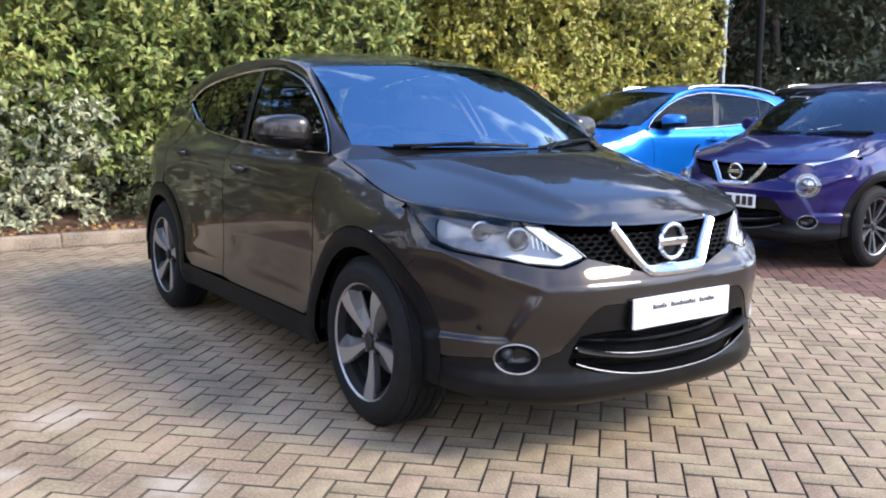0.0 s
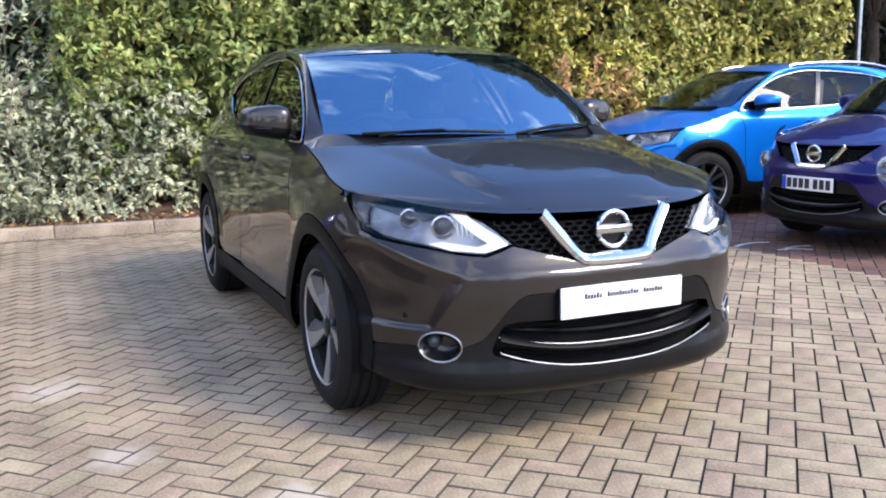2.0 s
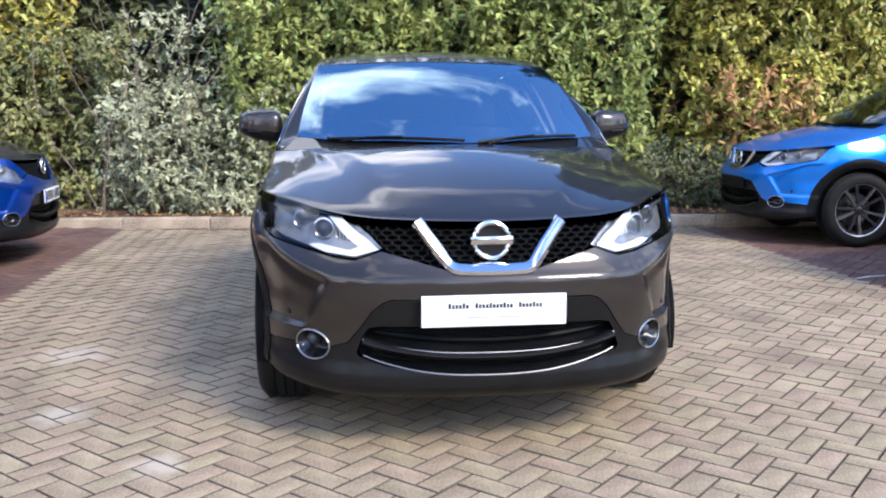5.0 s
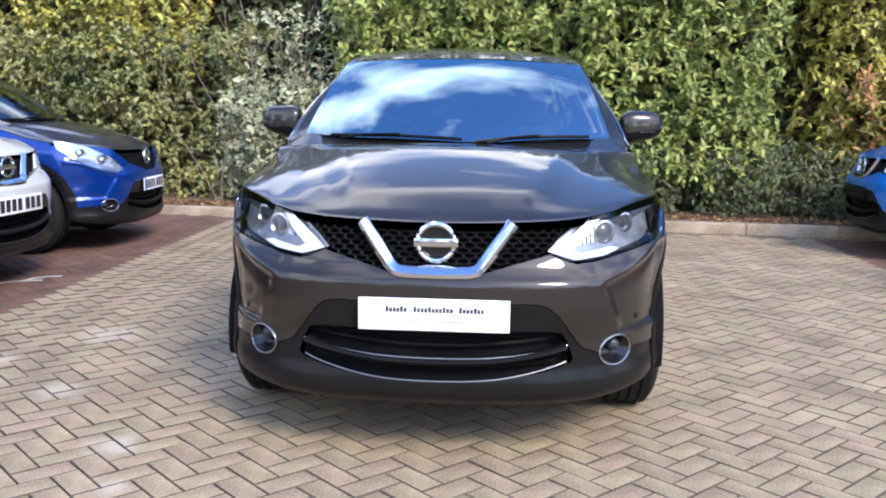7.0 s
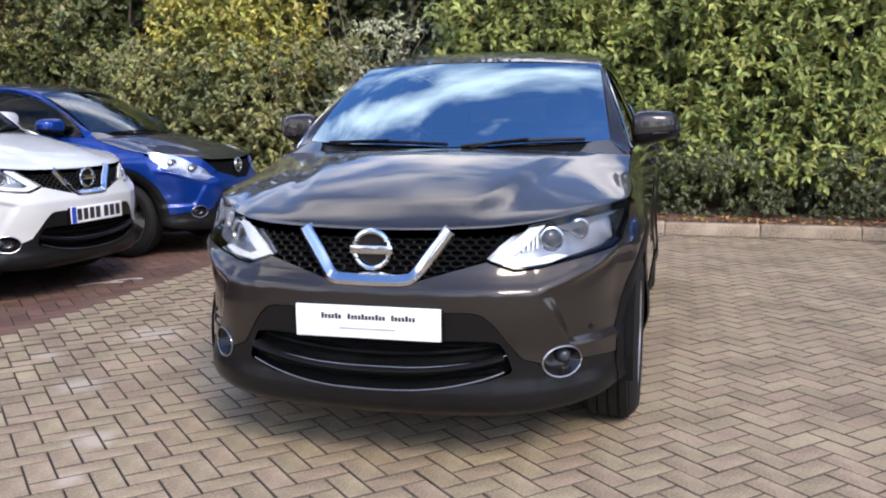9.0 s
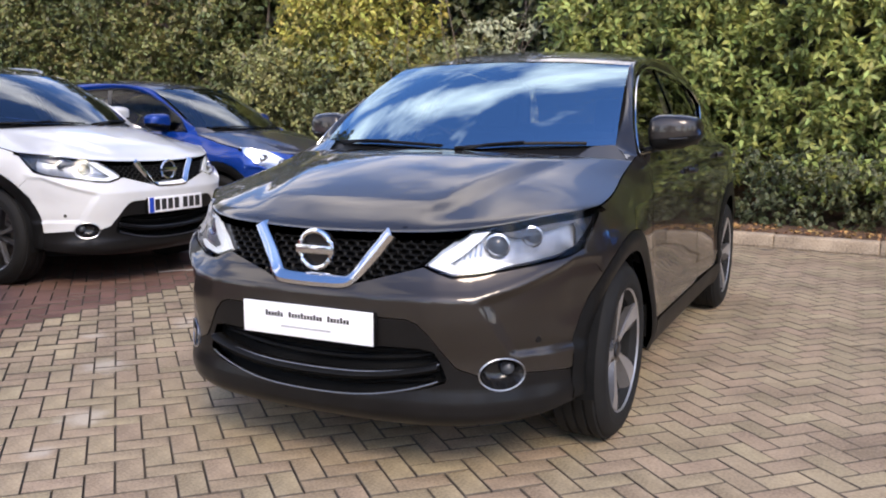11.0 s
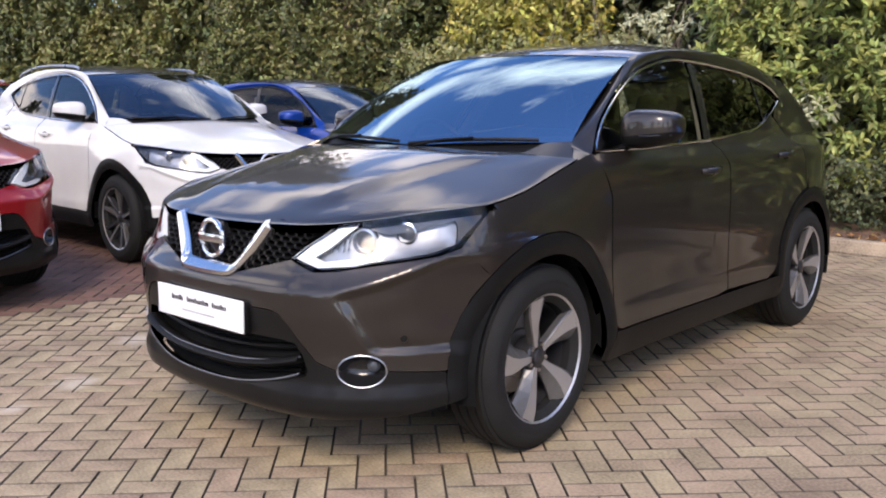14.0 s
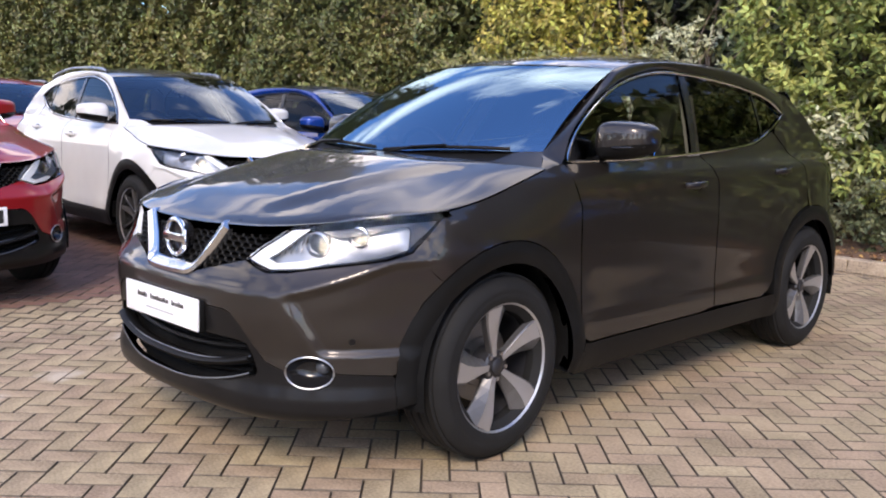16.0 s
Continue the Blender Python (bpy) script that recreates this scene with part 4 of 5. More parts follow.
        for yc, a0, a1 in ((-1.323, 187, -12), (1.323, 192, 4)):
            panel("wheel_arch_trim", arc(yc, 0.478, a0, a1, 22) + arc(yc, 0.398, a1, a0, 22), lambda y, z, yc=yc: B.flank(y, z, -0.003 - 0.005 * math.sin(min(1, max(0, (math.hypot(y - yc, z - 0.345) - 0.398) / 0.08)) * math.pi)), black, car, 0.03, flip=flip, thick=0.05)
            bm = bmesh.new()
            rows = []
            for a in np.linspace(math.radians(-12), math.radians(192), 24):
                rows.append([bm.verts.new((sgn * x, yc + r * math.cos(a), 0.345 + r * math.sin(a))) for x, r in ((0.870, 0.401), (0.83, 0.410), (0.55, 0.43), (0.54, 0.05))])
            for a, b in zip(rows, rows[1:]):
                for j in range(3):
                    bm.faces.new((a[j], a[j + 1], b[j + 1], b[j]))
            part("wheel_arch_liner", bm, CAVITY, car)
        build_mirror(car, sgn, paint)
    # roof, screens
    panel("roof", [(-0.6, 0), (0.6, 0), (0.6, 2.1), (-0.6, 2.1)], roof_surface, roof, car, 0.05, thick=0.02)
    ws = panel("windscreen", [(-0.7, 0), (0.7, 0), (0.7, 0.7), (-0.7, 0.7)], screen_surface, screen, car, 0.05, thick=0.005)
    ws.visible_shadow = False
    frit = [(-0.7, 0), (0.7, 0), (0.7, 0.7), (-0.7, 0.7)]
    panel("screen_border", frit, lambda a, b: screen_surface(a, b, 0.006), PLASTIC_GLOSS, ws, 0.05, holes=[[(-0.687, 0.045), (0.687, 0.045), (0.689, 0.68), (-0.689, 0.68)]], thick=0.002)
    def cowl(a, b):
        u, w = a / 0.7, b / 0.12
        r = hood_rear(u) - Vector((0, 0.004, 0.008))
        t = Vector((0.716 * u, -1.225 + 0.290 * u * u, 1.108 + 0.020 * u * u))
        return r.lerp(t, w) - Vector((0, 0, 0.012 * math.sin(math.pi * min(1, max(0, w)))))
    panel("cowl", [(-0.7, -0.03), (0.7, -0.03), (0.7, 0.12), (-0.7, 0.12)], cowl, PLASTIC, car, 0.03)
    def corner(a, b):
        u, w = a / 0.7, b / 0.12
        r = hood_rear(u) + Vector((0, 0.004, -0.004))
        t = Vector((0.716 * u, -1.228 + 0.290 * u * u, 1.117 + 0.020 * u * u))
        return r.lerp(t, w)
    for sgn, flip in both:
        up = [(x, 0.12 * 0.95 * soft(0.50, 0.63, x)) for x in np.linspace(0.50, 0.695, 12)]
        panel("bonnet_corner", [(0.695, 0.0)] + up[::-1] + [(0.55, 0.0)], corner, nose, car, 0.02, flip=flip, thick=0.006)
    for x0, x1 in ((-0.56, 0.04), (0.10, 0.60)):
        pts = []
        for f in np.linspace(0, 1, 12):
            p = screen_surface((x0 + (x1 - x0) * f), -0.004 + 0.016 * math.sin(math.pi * f) + 0.012 * f) + Vector((0, -0.010, 0.006))
            pts.append(p)
        wp = part("wiper", sweep(pts, 0.006, 0.008, 6), PLASTIC, car, "black windscreen wiper")
        part("wiper_arm", sweep([pts[1] + Vector((0, -0.03, -0.012)), pts[3] + Vector((0, -0.016, 0.004)), pts[6] + Vector((0, -0.006, 0.008))], 0.008, 0.006, 6), PLASTIC, wp)
    if rails:
        for sgn in (1, -1):
            pts = [(sgn * (0.565 - 0.02 * f), -0.10 + 1.45 * f, 1.55 + 0.045 * math.sin(math.pi * f)**0.4 - 0.06 * max(0, f - 0.6)**1.5 * 3) for f in np.linspace(0, 1, 20)]
            part("roof_rail", sweep(pts, 0.014, 0.012, 8), SATIN, car, "silver roof rail")
    # rear
    smax = float(B.s[-1])
    def rear(a, z, deep=0.0):
        return B.hull(smax - abs(a), z, deep) if a >= 0 else Vector((-1, 1, 1)) * B.hull(smax - abs(a), z, deep)
    w0 = smax - B.s_at(0.862, 1.84)
    panel("rear_bumper", [(-w0, 0.26), (w0, 0.26), (w0, 0.70), (-w0, 0.70)], rear, paint, car, 0.05)
    panel("tailgate", [(-w0 * 0.93, 0.706), (w0 * 0.93, 0.706), (w0 * 0.93, 1.12), (-w0 * 0.93, 1.12)], rear, paint, car, 0.05)
    rw = panel("rear_screen", [(-0.62, 0), (0.62, 0), (0.62, 0.6), (-0.62, 0.6)], lambda a, b: Vector((a * (1 - 0.1 * b / 0.6), 2.03 - 0.12 * (a / 0.62)**2 - 0.34 * b / 0.6, 1.12 + 0.35 * b / 0.6)), GLASS_TINT, car, 0.08, thick=0.004)
    panel("rear_spoiler", [(-0.5, 0), (0.5, 0), (0.47, 0.24), (-0.47, 0.24)], lambda a, b: Vector((a, 1.66 + b * 0.75 - 0.2 * (a / 0.6)**2, 1.50 - 0.10 * b - 0.03 * (a / 0.6)**2)), roof, car, 0.06, thick=0.03)
    for sgn, flip in both:
        panel("tail_lamp", [(1.70, 0.88), (1.90, 0.86), (1.92, 1.02), (1.85, 1.06), (1.76, 1.04)], lambda y, z: B.flank(y, z, -0.006), TAIL_RED, car, 0.04, flip=flip)
    # underside and cabin
    ring = [(p[0], p[1]) for p in B.table[::12]]
    tray = [(max(0.0, x - 0.09), max(-2.10, min(2.02, y * 0.965))) for x, y in ring if abs(y) > 1.78] 
    tray = [q for q in tray if q[1] < 0] + [(0.70, -1.76), (0.70, 1.76)] + [q for q in tray if q[1] > 0]
    tray = tray + [(-x, y) for x, y in tray[::-1] if x > 1e-3]
    bm = bmesh.new()
    bm.faces.new([bm.verts.new((x, y, 0.225)) for x, y in tray])
    ret = bmesh.ops.extrude_face_region(bm, geom=bm.faces[:])
    bmesh.ops.translate(bm, verts=[q for q in ret["geom"] if isinstance(q, bmesh.types.BMVert)], vec=(0, 0, 0.10))
    part("underbody", bm, CAVITY, car, smooth=False)
    part("cabin_floor", box_bm((-0.80, -0.95, 0.30), (0.80, 1.75, 0.42), 0.02), CAVITY, car)
    dash = box_bm((-0.70, -1.10, 0.72), (0.70, -0.66, 1.06), 0.05)
    part("dashboard", dash, FABRIC, car)
    wheel = [(-0.36 + 0.185 * math.cos(a), -0.52 - 0.07 * math.sin(a), 1.03 + 0.17 * math.sin(a)) for a in np.linspace(0, 2 * math.pi, 33)[:-1]]
    sw = part("steering_wheel", sweep(wheel, 0.015, 0.015, 8, closed=True), PLASTIC, car)
    part("steering_boss", box_bm((-0.43, -0.56, 0.97), (-0.29, -0.52, 1.07), 0.015), PLASTIC, sw)
    for x in (-0.36, 0.36):
        st = part("front_seat", box_bm((x - 0.25, -0.35, 0.42), (x + 0.25, 0.18, 0.62), 0.06), FABRIC, car)
        part("seat_back", box_bm((-0.25, -0.07, 0.0), (0.25, 0.07, 0.58), 0.06, m=pose(x, 0.20, 0.60, -18)), FABRIC, st)
        part("headrest", box_bm((-0.13, -0.05, 0.0), (0.13, 0.05, 0.19), 0.045, m=pose(x, 0.40, 1.16, -14)), FABRIC, st)
    rs = part("rear_seat", box_bm((-0.62, 0.55, 0.42), (0.62, 1.05, 0.62), 0.06), FABRIC, car)
    part("rear_seat_back", box_bm((-0.62, -0.07, 0.0), (0.62, 0.07, 0.62), 0.06, m=pose(0, 1.10, 0.60, -18)), FABRIC, rs)
    part("cabin_mirror", box_bm((-0.12, -0.52, 1.36), (0.12, -0.49, 1.42), 0.012), PLASTIC, car)
    for sgn in (1, -1):
        part("pillar_trim", box_bm((-0.015, -0.045, 0.0), (0.015, 0.045, 0.36), 0.01, m=pose(sgn * 0.775, 0.13, 1.10, -22, -sgn * 25, 0)), TRIM_GREY, car)
    panel("headlining", [(-0.56, 0.02), (0.56, 0.02), (0.56, 2.0), (-0.56, 2.0)], lambda a, b: roof_surface(a, b) - Vector((0, 0, 0.03)), TRIM_GREY, car, 0.12)
    # wheels
    k = 0
    for y in (-1.323, 1.323):
        for sgn in (1, -1):
            build_wheel(car, y, sgn, wheels, (8, 32, 50, 14)[k])
            k += 1
    return car


def _disc(y):
    bm = bmesh.new()
    c = [bm.verts.new((0.060 * math.cos(a), y + 0.012, 0.802 + 0.060 * math.sin(a))) for a in np.linspace(0, 2 * math.pi, 25)[:-1]]
    bm.faces.new(c)
    ret = bmesh.ops.extrude_face_region(bm, geom=bm.faces[:])
    bmesh.ops.translate(bm, verts=[v for v in ret["geom"] if isinstance(v, bmesh.types.BMVert)], vec=(0, 0.03, 0))
    return bm


# ---- the yard ----
def lift(x):
    return 0.04 * soft(-1.6, -3.2, x)


BED_LEFT, BED_RIGHT = -2.68, 3.42
SAND = material("joint_sand", (0.10, 0.08, 0.06), 0.95, var=0.35, scale=9, fine=160, bump=0.002)
BLOCK = material("buff_concrete_block", (0.325, 0.25, 0.163), 0.92, var=0.32, scale=5, fine=85, grit=0.9, bump=0.003, per_piece=0.09, hue=0.012, spec=0.25)
BLOCK_MASS = material("buff_concrete_blocks", (0.325, 0.25, 0.163), 0.92, var=0.32, scale=2.4, fine=85, grit=0.9, bump=0.003, per_island=0.09, hue=0.012, spec=0.25)
RED_MASS = material("red_concrete_blocks", (0.165, 0.09, 0.07), 0.85, var=0.25, scale=1.4, fine=140, bump=0.0025, per_island=0.2, spec=0.25)


def stained(m, spots, colour):
    """Spilt marks with ragged edges on the ground."""
    n, l = m.node_tree.nodes, m.node_tree.links
    p = n["Principled BSDF"]
    pos = n.new("ShaderNodeNewGeometry").outputs["Position"]
    rag = n.new("ShaderNodeTexNoise")
    rag.inputs["Scale"].default_value, rag.inputs["Detail"].default_value = 9.0, 6
    l.new(pos, rag.inputs["Vector"])
    last = None
    for x, y, r in spots:
        d, a, g = n.new("ShaderNodeVectorMath"), n.new("ShaderNodeMath"), n.new("ShaderNodeMapRange")
        d.operation, a.operation = 'DISTANCE', 'MULTIPLY_ADD'
        d.inputs[1].default_value, a.inputs[1].default_value = (x, y, 0), 1.5 * r
        g.inputs["From Min"].default_value, g.inputs["From Max"].default_value = r * 1.75, r * 1.0
        l.new(pos, d.inputs[0]), l.new(rag.outputs["Fac"], a.inputs[0]), l.new(d.outputs["Value"], a.inputs[2])
        l.new(a.outputs[0], g.inputs["Value"])
        if last:
            s = n.new("ShaderNodeMath")
            s.operation = 'MAXIMUM'
            l.new(last, s.inputs[0]), l.new(g.outputs[0], s.inputs[1])
            last = s.outputs[0]
        else:
            last = g.outputs[0]
    amount, mix = n.new("ShaderNodeMath"), n.new("ShaderNodeMix")
    amount.operation, mix.data_type = 'MULTIPLY', 'RGBA'
    amount.inputs[1].default_value = 0.65
    l.new(last, amount.inputs[0]), l.new(amount.outputs[0], mix.inputs["Factor"])
    l.new(p.inputs["Base Color"].links[0].from_socket, mix.inputs["A"])
    mix.inputs["B"].default_value = (*colour, 1)
    l.new(mix.outputs["Result"], p.inputs["Base Color"])


SPOTS = [(-1.2, -2.1, 0.13), (-1.7, -1.5, 0.16), (-1.9, -0.55, 0.2), (-1.05, -2.45, 0.07), (-2.2, -1.1, 0.1)]
OIL = [(1.79, 0.57, 0.055), (1.70, 0.62, 0.03)]
for m in (BLOCK, BLOCK_MASS):
    stained(m, SPOTS, (0.52, 0.45, 0.36))
stained(BLOCK_MASS, OIL, (0.10, 0.075, 0.055))
KERB = material("pale_kerb_stone", (0.25, 0.195, 0.14), 0.95, var=0.28, scale=3.5, fine=60, grit=0.8, bump=0.003, per_piece=0.10, col2=(0.36, 0.285, 0.205))
SOIL = material("soil_and_leaf_litter", (0.075, 0.045, 0.03), 0.95, var=0.5, scale=7, fine=60, bump=0.01, col2=(0.13, 0.075, 0.045))
CHALK = material("worn_white_marking", (0.60, 0.58, 0.55), 0.8, var=0.3, fine=90)

verts, faces = [], []
xs = [-400, -150, -60, -30, -16, -9, -6, -4.4, -3.6, -3.2, -2.9, -2.6, -2.3, -2.0, -1.8, -1.6, -1, 0, 2, 4, 8, 16, 30, 60, 150, 400]
ys = [-400, -150, -60, -25, -10, -5, -2.5, 0, 2.5, 4.5, 9, 25, 60, 150, 400]
for y in ys:
    for x in xs:
        verts.append((x, y, -0.016 + lift(x)))
for j in range(len(ys) - 1):
    for i in range(len(xs) - 1):
        k = j * len(xs) + i
        faces.append((k, k + 1, k + len(xs) + 1, k + len(xs)))
ground = part("ground", raw("ground", verts, faces, True), SAND, None, "sand bed and plain ground reaching the horizon")
tagged(ground, category="ground", kind="structure")


def kerb_y(x):
    return 4.315 - 0.07 * x


# cars
def recoloured(ob, name, label, m, swap):
    """Another car of the same shape in other colours."""
    c = copy_thing(ob, m)
    c.name = name
    tagged(c, label)
    for o in c.children_recursive:
        old = o.data.materials[0] if o.type == 'MESH' else None
        if old is not None and old.name in swap:
            o.material_slots[0].link = 'OBJECT'
            o.material_slots[0].material = swap[old.name]
    return c


build_car("family_suv", "dark bronze grey family SUV standing on block paving", Matrix(), PAINT_BRONZE, 0.028)
row = "cars parked in the bays"
white = build_car("parked_suv", "clean white SUV with a black roof parked in a red bay", pose(-5.107, 0.502, lift(-5), 0, 0, 86.7), PAINT_WHITE, 0.055, 'ten', screen='dull', rails=True, roof=PAINT_BLACK, plate='number', group=row)
same = {"white_paint": PAINT_BLUE, "black_paint": PAINT_BLUE, "white_plate": PLASTIC, "black_print": PLASTIC, "plate_blue_band": PLASTIC}
recoloured(white, "parked_suv", "vivid blue SUV with silver roof rails parked in a bay", pose(5.68, 3.15, 0, 0, 0, -94.2), same)
recoloured(white, "parked_suv", "glossy red SUV parked beside the white SUV", pose(-4.822, -2.208, lift(-5), 0, 0, 93.4), {"white_paint": PAINT_RED, "black_paint": PAINT_RED})
recoloured(white, "parked_suv", "red car parked in the row behind the white SUV", pose(-10.4, 0.9, lift(-5), 0, 0, 83), {"white_paint": PAINT_RED, "black_paint": PAINT_RED})
recoloured(white, "parked_suv", "pale silver SUV parked behind the blue SUV", pose(10.6, 4.2, 0, 0, 0, -95) @ Matrix.Scale(1.1, 4), {"white_paint": PAINT_SILVER, "black_paint": PAINT_SILVER})
build_car("compact_crossover", "deep purple-blue small crossover with round headlamps", pose(5.80, 0.574, 0, 0, 0, -88.2), PAINT_INK, 0.055, 'ten', lamp='round', screen='dull', plate='number', group=row, scale=(0.977, 0.945, 0.985))
# bonnet colour darkened for the reflection it shows; the roof shares that colour
build_car("small_hatchback", "royal blue small hatchback, its bonnet coloured dark like its reflection", pose(-4.78, 2.40, lift(-5), 0, 0, 93), PAINT_NAVY, 0.055, 'five', lamp='oval', nose=PAINT_NAVY_DARKENED, roof=PAINT_NAVY_DARKENED, screen='dull', plate='number', group=row, scale=(0.92, 0.875, 0.95))


# ---- planting ----
LAUREL = material("laurel_leaf", (0.18, 0.232, 0.064), 0.5, var=0.3, scale=1.1, fine=30, per_island=0.45, hue=0.03, spec=0.3, col2=(0.29, 0.312, 0.09))
YELLOW = material("yellow_green_leaf", (0.26, 0.265, 0.055), 0.5, var=0.3, scale=1.2, fine=30, per_island=0.4, hue=0.03, col2=(0.42, 0.375, 0.078))
PALE = material("variegated_leaf", (0.21, 0.235, 0.125), 0.55, var=0.4, scale=1.5, fine=40, per_island=0.5, hue=0.02, col2=(0.36, 0.36, 0.215))
IVY = material("ivy_leaf", (0.135, 0.163, 0.054), 0.5, var=0.35, scale=0.9, fine=30, per_island=0.5, hue=0.03, col2=(0.24, 0.226, 0.078))
HEDGE = material("hedge_leaf", (0.085, 0.118, 0.038), 0.5, var=0.35, scale=0.45, fine=30, per_island=0.5, hue=0.05, col2=(0.175, 0.17, 0.05))
LOW = material("dark_shrub_leaf", (0.062, 0.085, 0.032), 0.55, var=0.35, scale=1.5, fine=30, per_island=0.5, hue=0.03, col2=(0.090, 0.098, 0.042))
BROWN = material("withered_leaf", (0.280, 0.133, 0.042), 0.7, var=0.35, scale=1.5, fine=30, per_island=0.45, hue=0.02, col2=(0.392, 0.224, 0.084))
FAR_LEAF = material("far_tree_leaf", (0.075, 0.092, 0.055), 0.6, var=0.3, scale=0.5, fine=20, per_island=0.5, hue=0.03)
BARK = material("bark", (0.13, 0.10, 0.08), 0.9, var=0.4, scale=8, fine=90, bump=0.006)
TWIG = material("bare_twig", (0.20, 0.15, 0.115), 0.85, var=0.3, scale=8, fine=90)
rng = np.random.default_rng(7)


def unit(v):
    return v / np.maximum(np.linalg.norm(v, axis=1, keepdims=True), 1e-6)


def leaf_mesh(name, base, along, up, length, width, droop=0.18, fold=0.12):
    """Many leaves: each with a midrib fold and a drooping tip."""
    n = len(base)
    along = unit(along)
    side = unit(np.cross(along, up))
    nor = np.cross(side, along)
    L, W = length[:, None], width[:, None]
    v = np.empty((n, 5, 3))
    v[:, 0] = base
    v[:, 1] = base + along * L * 0.45 + side * W * 0.5 + nor * W * fold
    v[:, 2] = base + along * L - nor * L * droop
    v[:, 3] = base + along * L * 0.45 - side * W * 0.5 + nor * W * fold
    v[:, 4] = base + along * L * 0.5 - nor * L * droop * 0.2
    k = (np.arange(n) * 5)[:, None]
    f = np.concatenate([k + [0, 1, 4], k + [1, 2, 4], k + [2, 3, 4], k + [3, 0, 4]]).reshape(-1, 3)
    me = bpy.data.meshes.new(name)
    me.vertices.add(n * 5)
    me.vertices.foreach_set("co", v.ravel())
    me.loops.add(len(f) * 3)
    me.loops.foreach_set("vertex_index", f.ravel().astype(np.int32))
    me.polygons.add(len(f))
    me.polygons.foreach_set("loop_start", np.arange(len(f), dtype=np.int32) * 3)
    me.polygons.foreach_set("loop_total", np.full(len(f), 3, np.int32))
    me.update()
    me.validate()
    return me


def shoots(centre, outward, n_leaf, length, spread=0.9):
    """Leaves round shoot tips: base points, directions, ups."""
    n = len(centre)
    base = np.repeat(centre, n_leaf, 0)
    out = np.repeat(unit(outward), n_leaf, 0)
    r = unit(rng.normal(size=base.shape))
    along = unit(out * (1 - spread * 0.5) + r * spread + [0, 0, -0.08])
    base = base + out * rng.uniform(-0.06, 0.03, (len(base), 1))
    up = unit(out * 0.6 + [0, -0.25, 0.9] + rng.normal(size=base.shape) * 0.35)
    return base, along, up, length * rng.uniform(0.65, 1.2, len(base))


def lumps(x, z, seed, amp=0.35, size=1.0):
    return np.array([amp * (noise.noise(Vector((a / size, b / size, seed))) + 0.5 * noise.noise(Vector((a * 2.3 / size, b * 2.3 / size, seed + 7)))) for a, b in zip(x, z)])


def bush(name, label, cat, x0, x1, z0, z1, y0, mat, density, n_leaf, length, aspect, seed, layers=(0.0, 0.35, 0.8), amp=0.35, top=0.4, ends=0.5, gaps=0.12, stems=3, kind="", slope=0.0, droop=0.18):
    """A bush that faces the yard: stems, and a crown of single leaves in an uneven, gappy front."""
    root = tagged(new(name), label, cat, kind=kind)
    root.matrix_basis = Matrix.Translation(((x0 + x1) / 2, y0 + 0.6, 0.05))
    o = np.array([(x0 + x1) / 2, y0 + 0.6, 0.05])
    parts = []
    for li, deep in enumerate(layers):
        n = int((x1 - x0) * (z1 - z0) * density * (1.0 if li == 0 else 0.8))
        x, z = rng.uniform(x0, x1, n), rng.uniform(z0, z1, n)
        ln = lumps(x, z, seed + li * 0.3, amp)
        edge = np.minimum((x - x0), (x1 - x)) / max(ends, 1e-3)
        lid = (z1 - z) / max(top, 1e-3)
        keep = (ln > -amp * (1.0 - gaps * 4) if li == 0 else np.ones(n, bool)) & (rng.uniform(size=n) < np.clip(edge + 0.15, 0, 1)) & (rng.uniform(size=n) < np.clip(lid + 0.2, 0, 1))
        x, z, ln = x[keep], z[keep], ln[keep]
        roundness = 0.5 * np.clip(1 - np.minimum(x - x0, x1 - x) / max(ends, 1e-3), 0, 1)**2 + 0.5 * np.clip(1 - (z1 - z) / max(top, 1e-3), 0, 1)**2
        y = y0 - 0.07 * (x - 0) - ln + deep + roundness + slope * z + rng.uniform(-0.1, 0.1, len(x))
        c = np.stack([x, y, z], 1)
        out = np.stack([rng.normal(0, 0.35, len(x)), np.full(len(x), -1.0), rng.normal(0.45, 0.3, len(x))], 1)
        parts.append(shoots(c, out, n_leaf, length * (1.0 if li == 0 else 1.25)))
    b, a, u, L = (np.concatenate(p) for p in zip(*parts))
    crown = part("crown", leaf_mesh("crown", b - o, a, u, L, L * aspect, droop), mat, root)
    for k in range(stems):
        sx = x0 + (x1 - x0) * (k + 0.5) / stems + rng.uniform(-0.2, 0.2)
        pts = [(sx - o[0], rng.uniform(0.1, 0.4) - 0.07 * sx, 0.0)]
        for q in range(1, 6):
            pts.append((pts[-1][0] + rng.normal(0, 0.10), pts[-1][1] + rng.normal(0.02, 0.06), z1 * 0.8 * q / 5))
        bm = sweep(pts, 0.045, 0.045, 7, taper=lambda f: 1 - 0.8 * f)
        for q in range(5):
            p = Vector(pts[1 + q % 4])
            d = Vector((rng.normal(0, 0.5), rng.uniform(-0.5, 0.1), rng.uniform(0.3, 0.9)))
            sweep([p, p + d * 0.35 + Vector((0, 0, -0.03)), p + d * 0.8], 0.016, 0.016, 5, bm=bm, taper=lambda f: 1 - 0.8 * f)
        part("stem", bm, BARK, root)
    return root


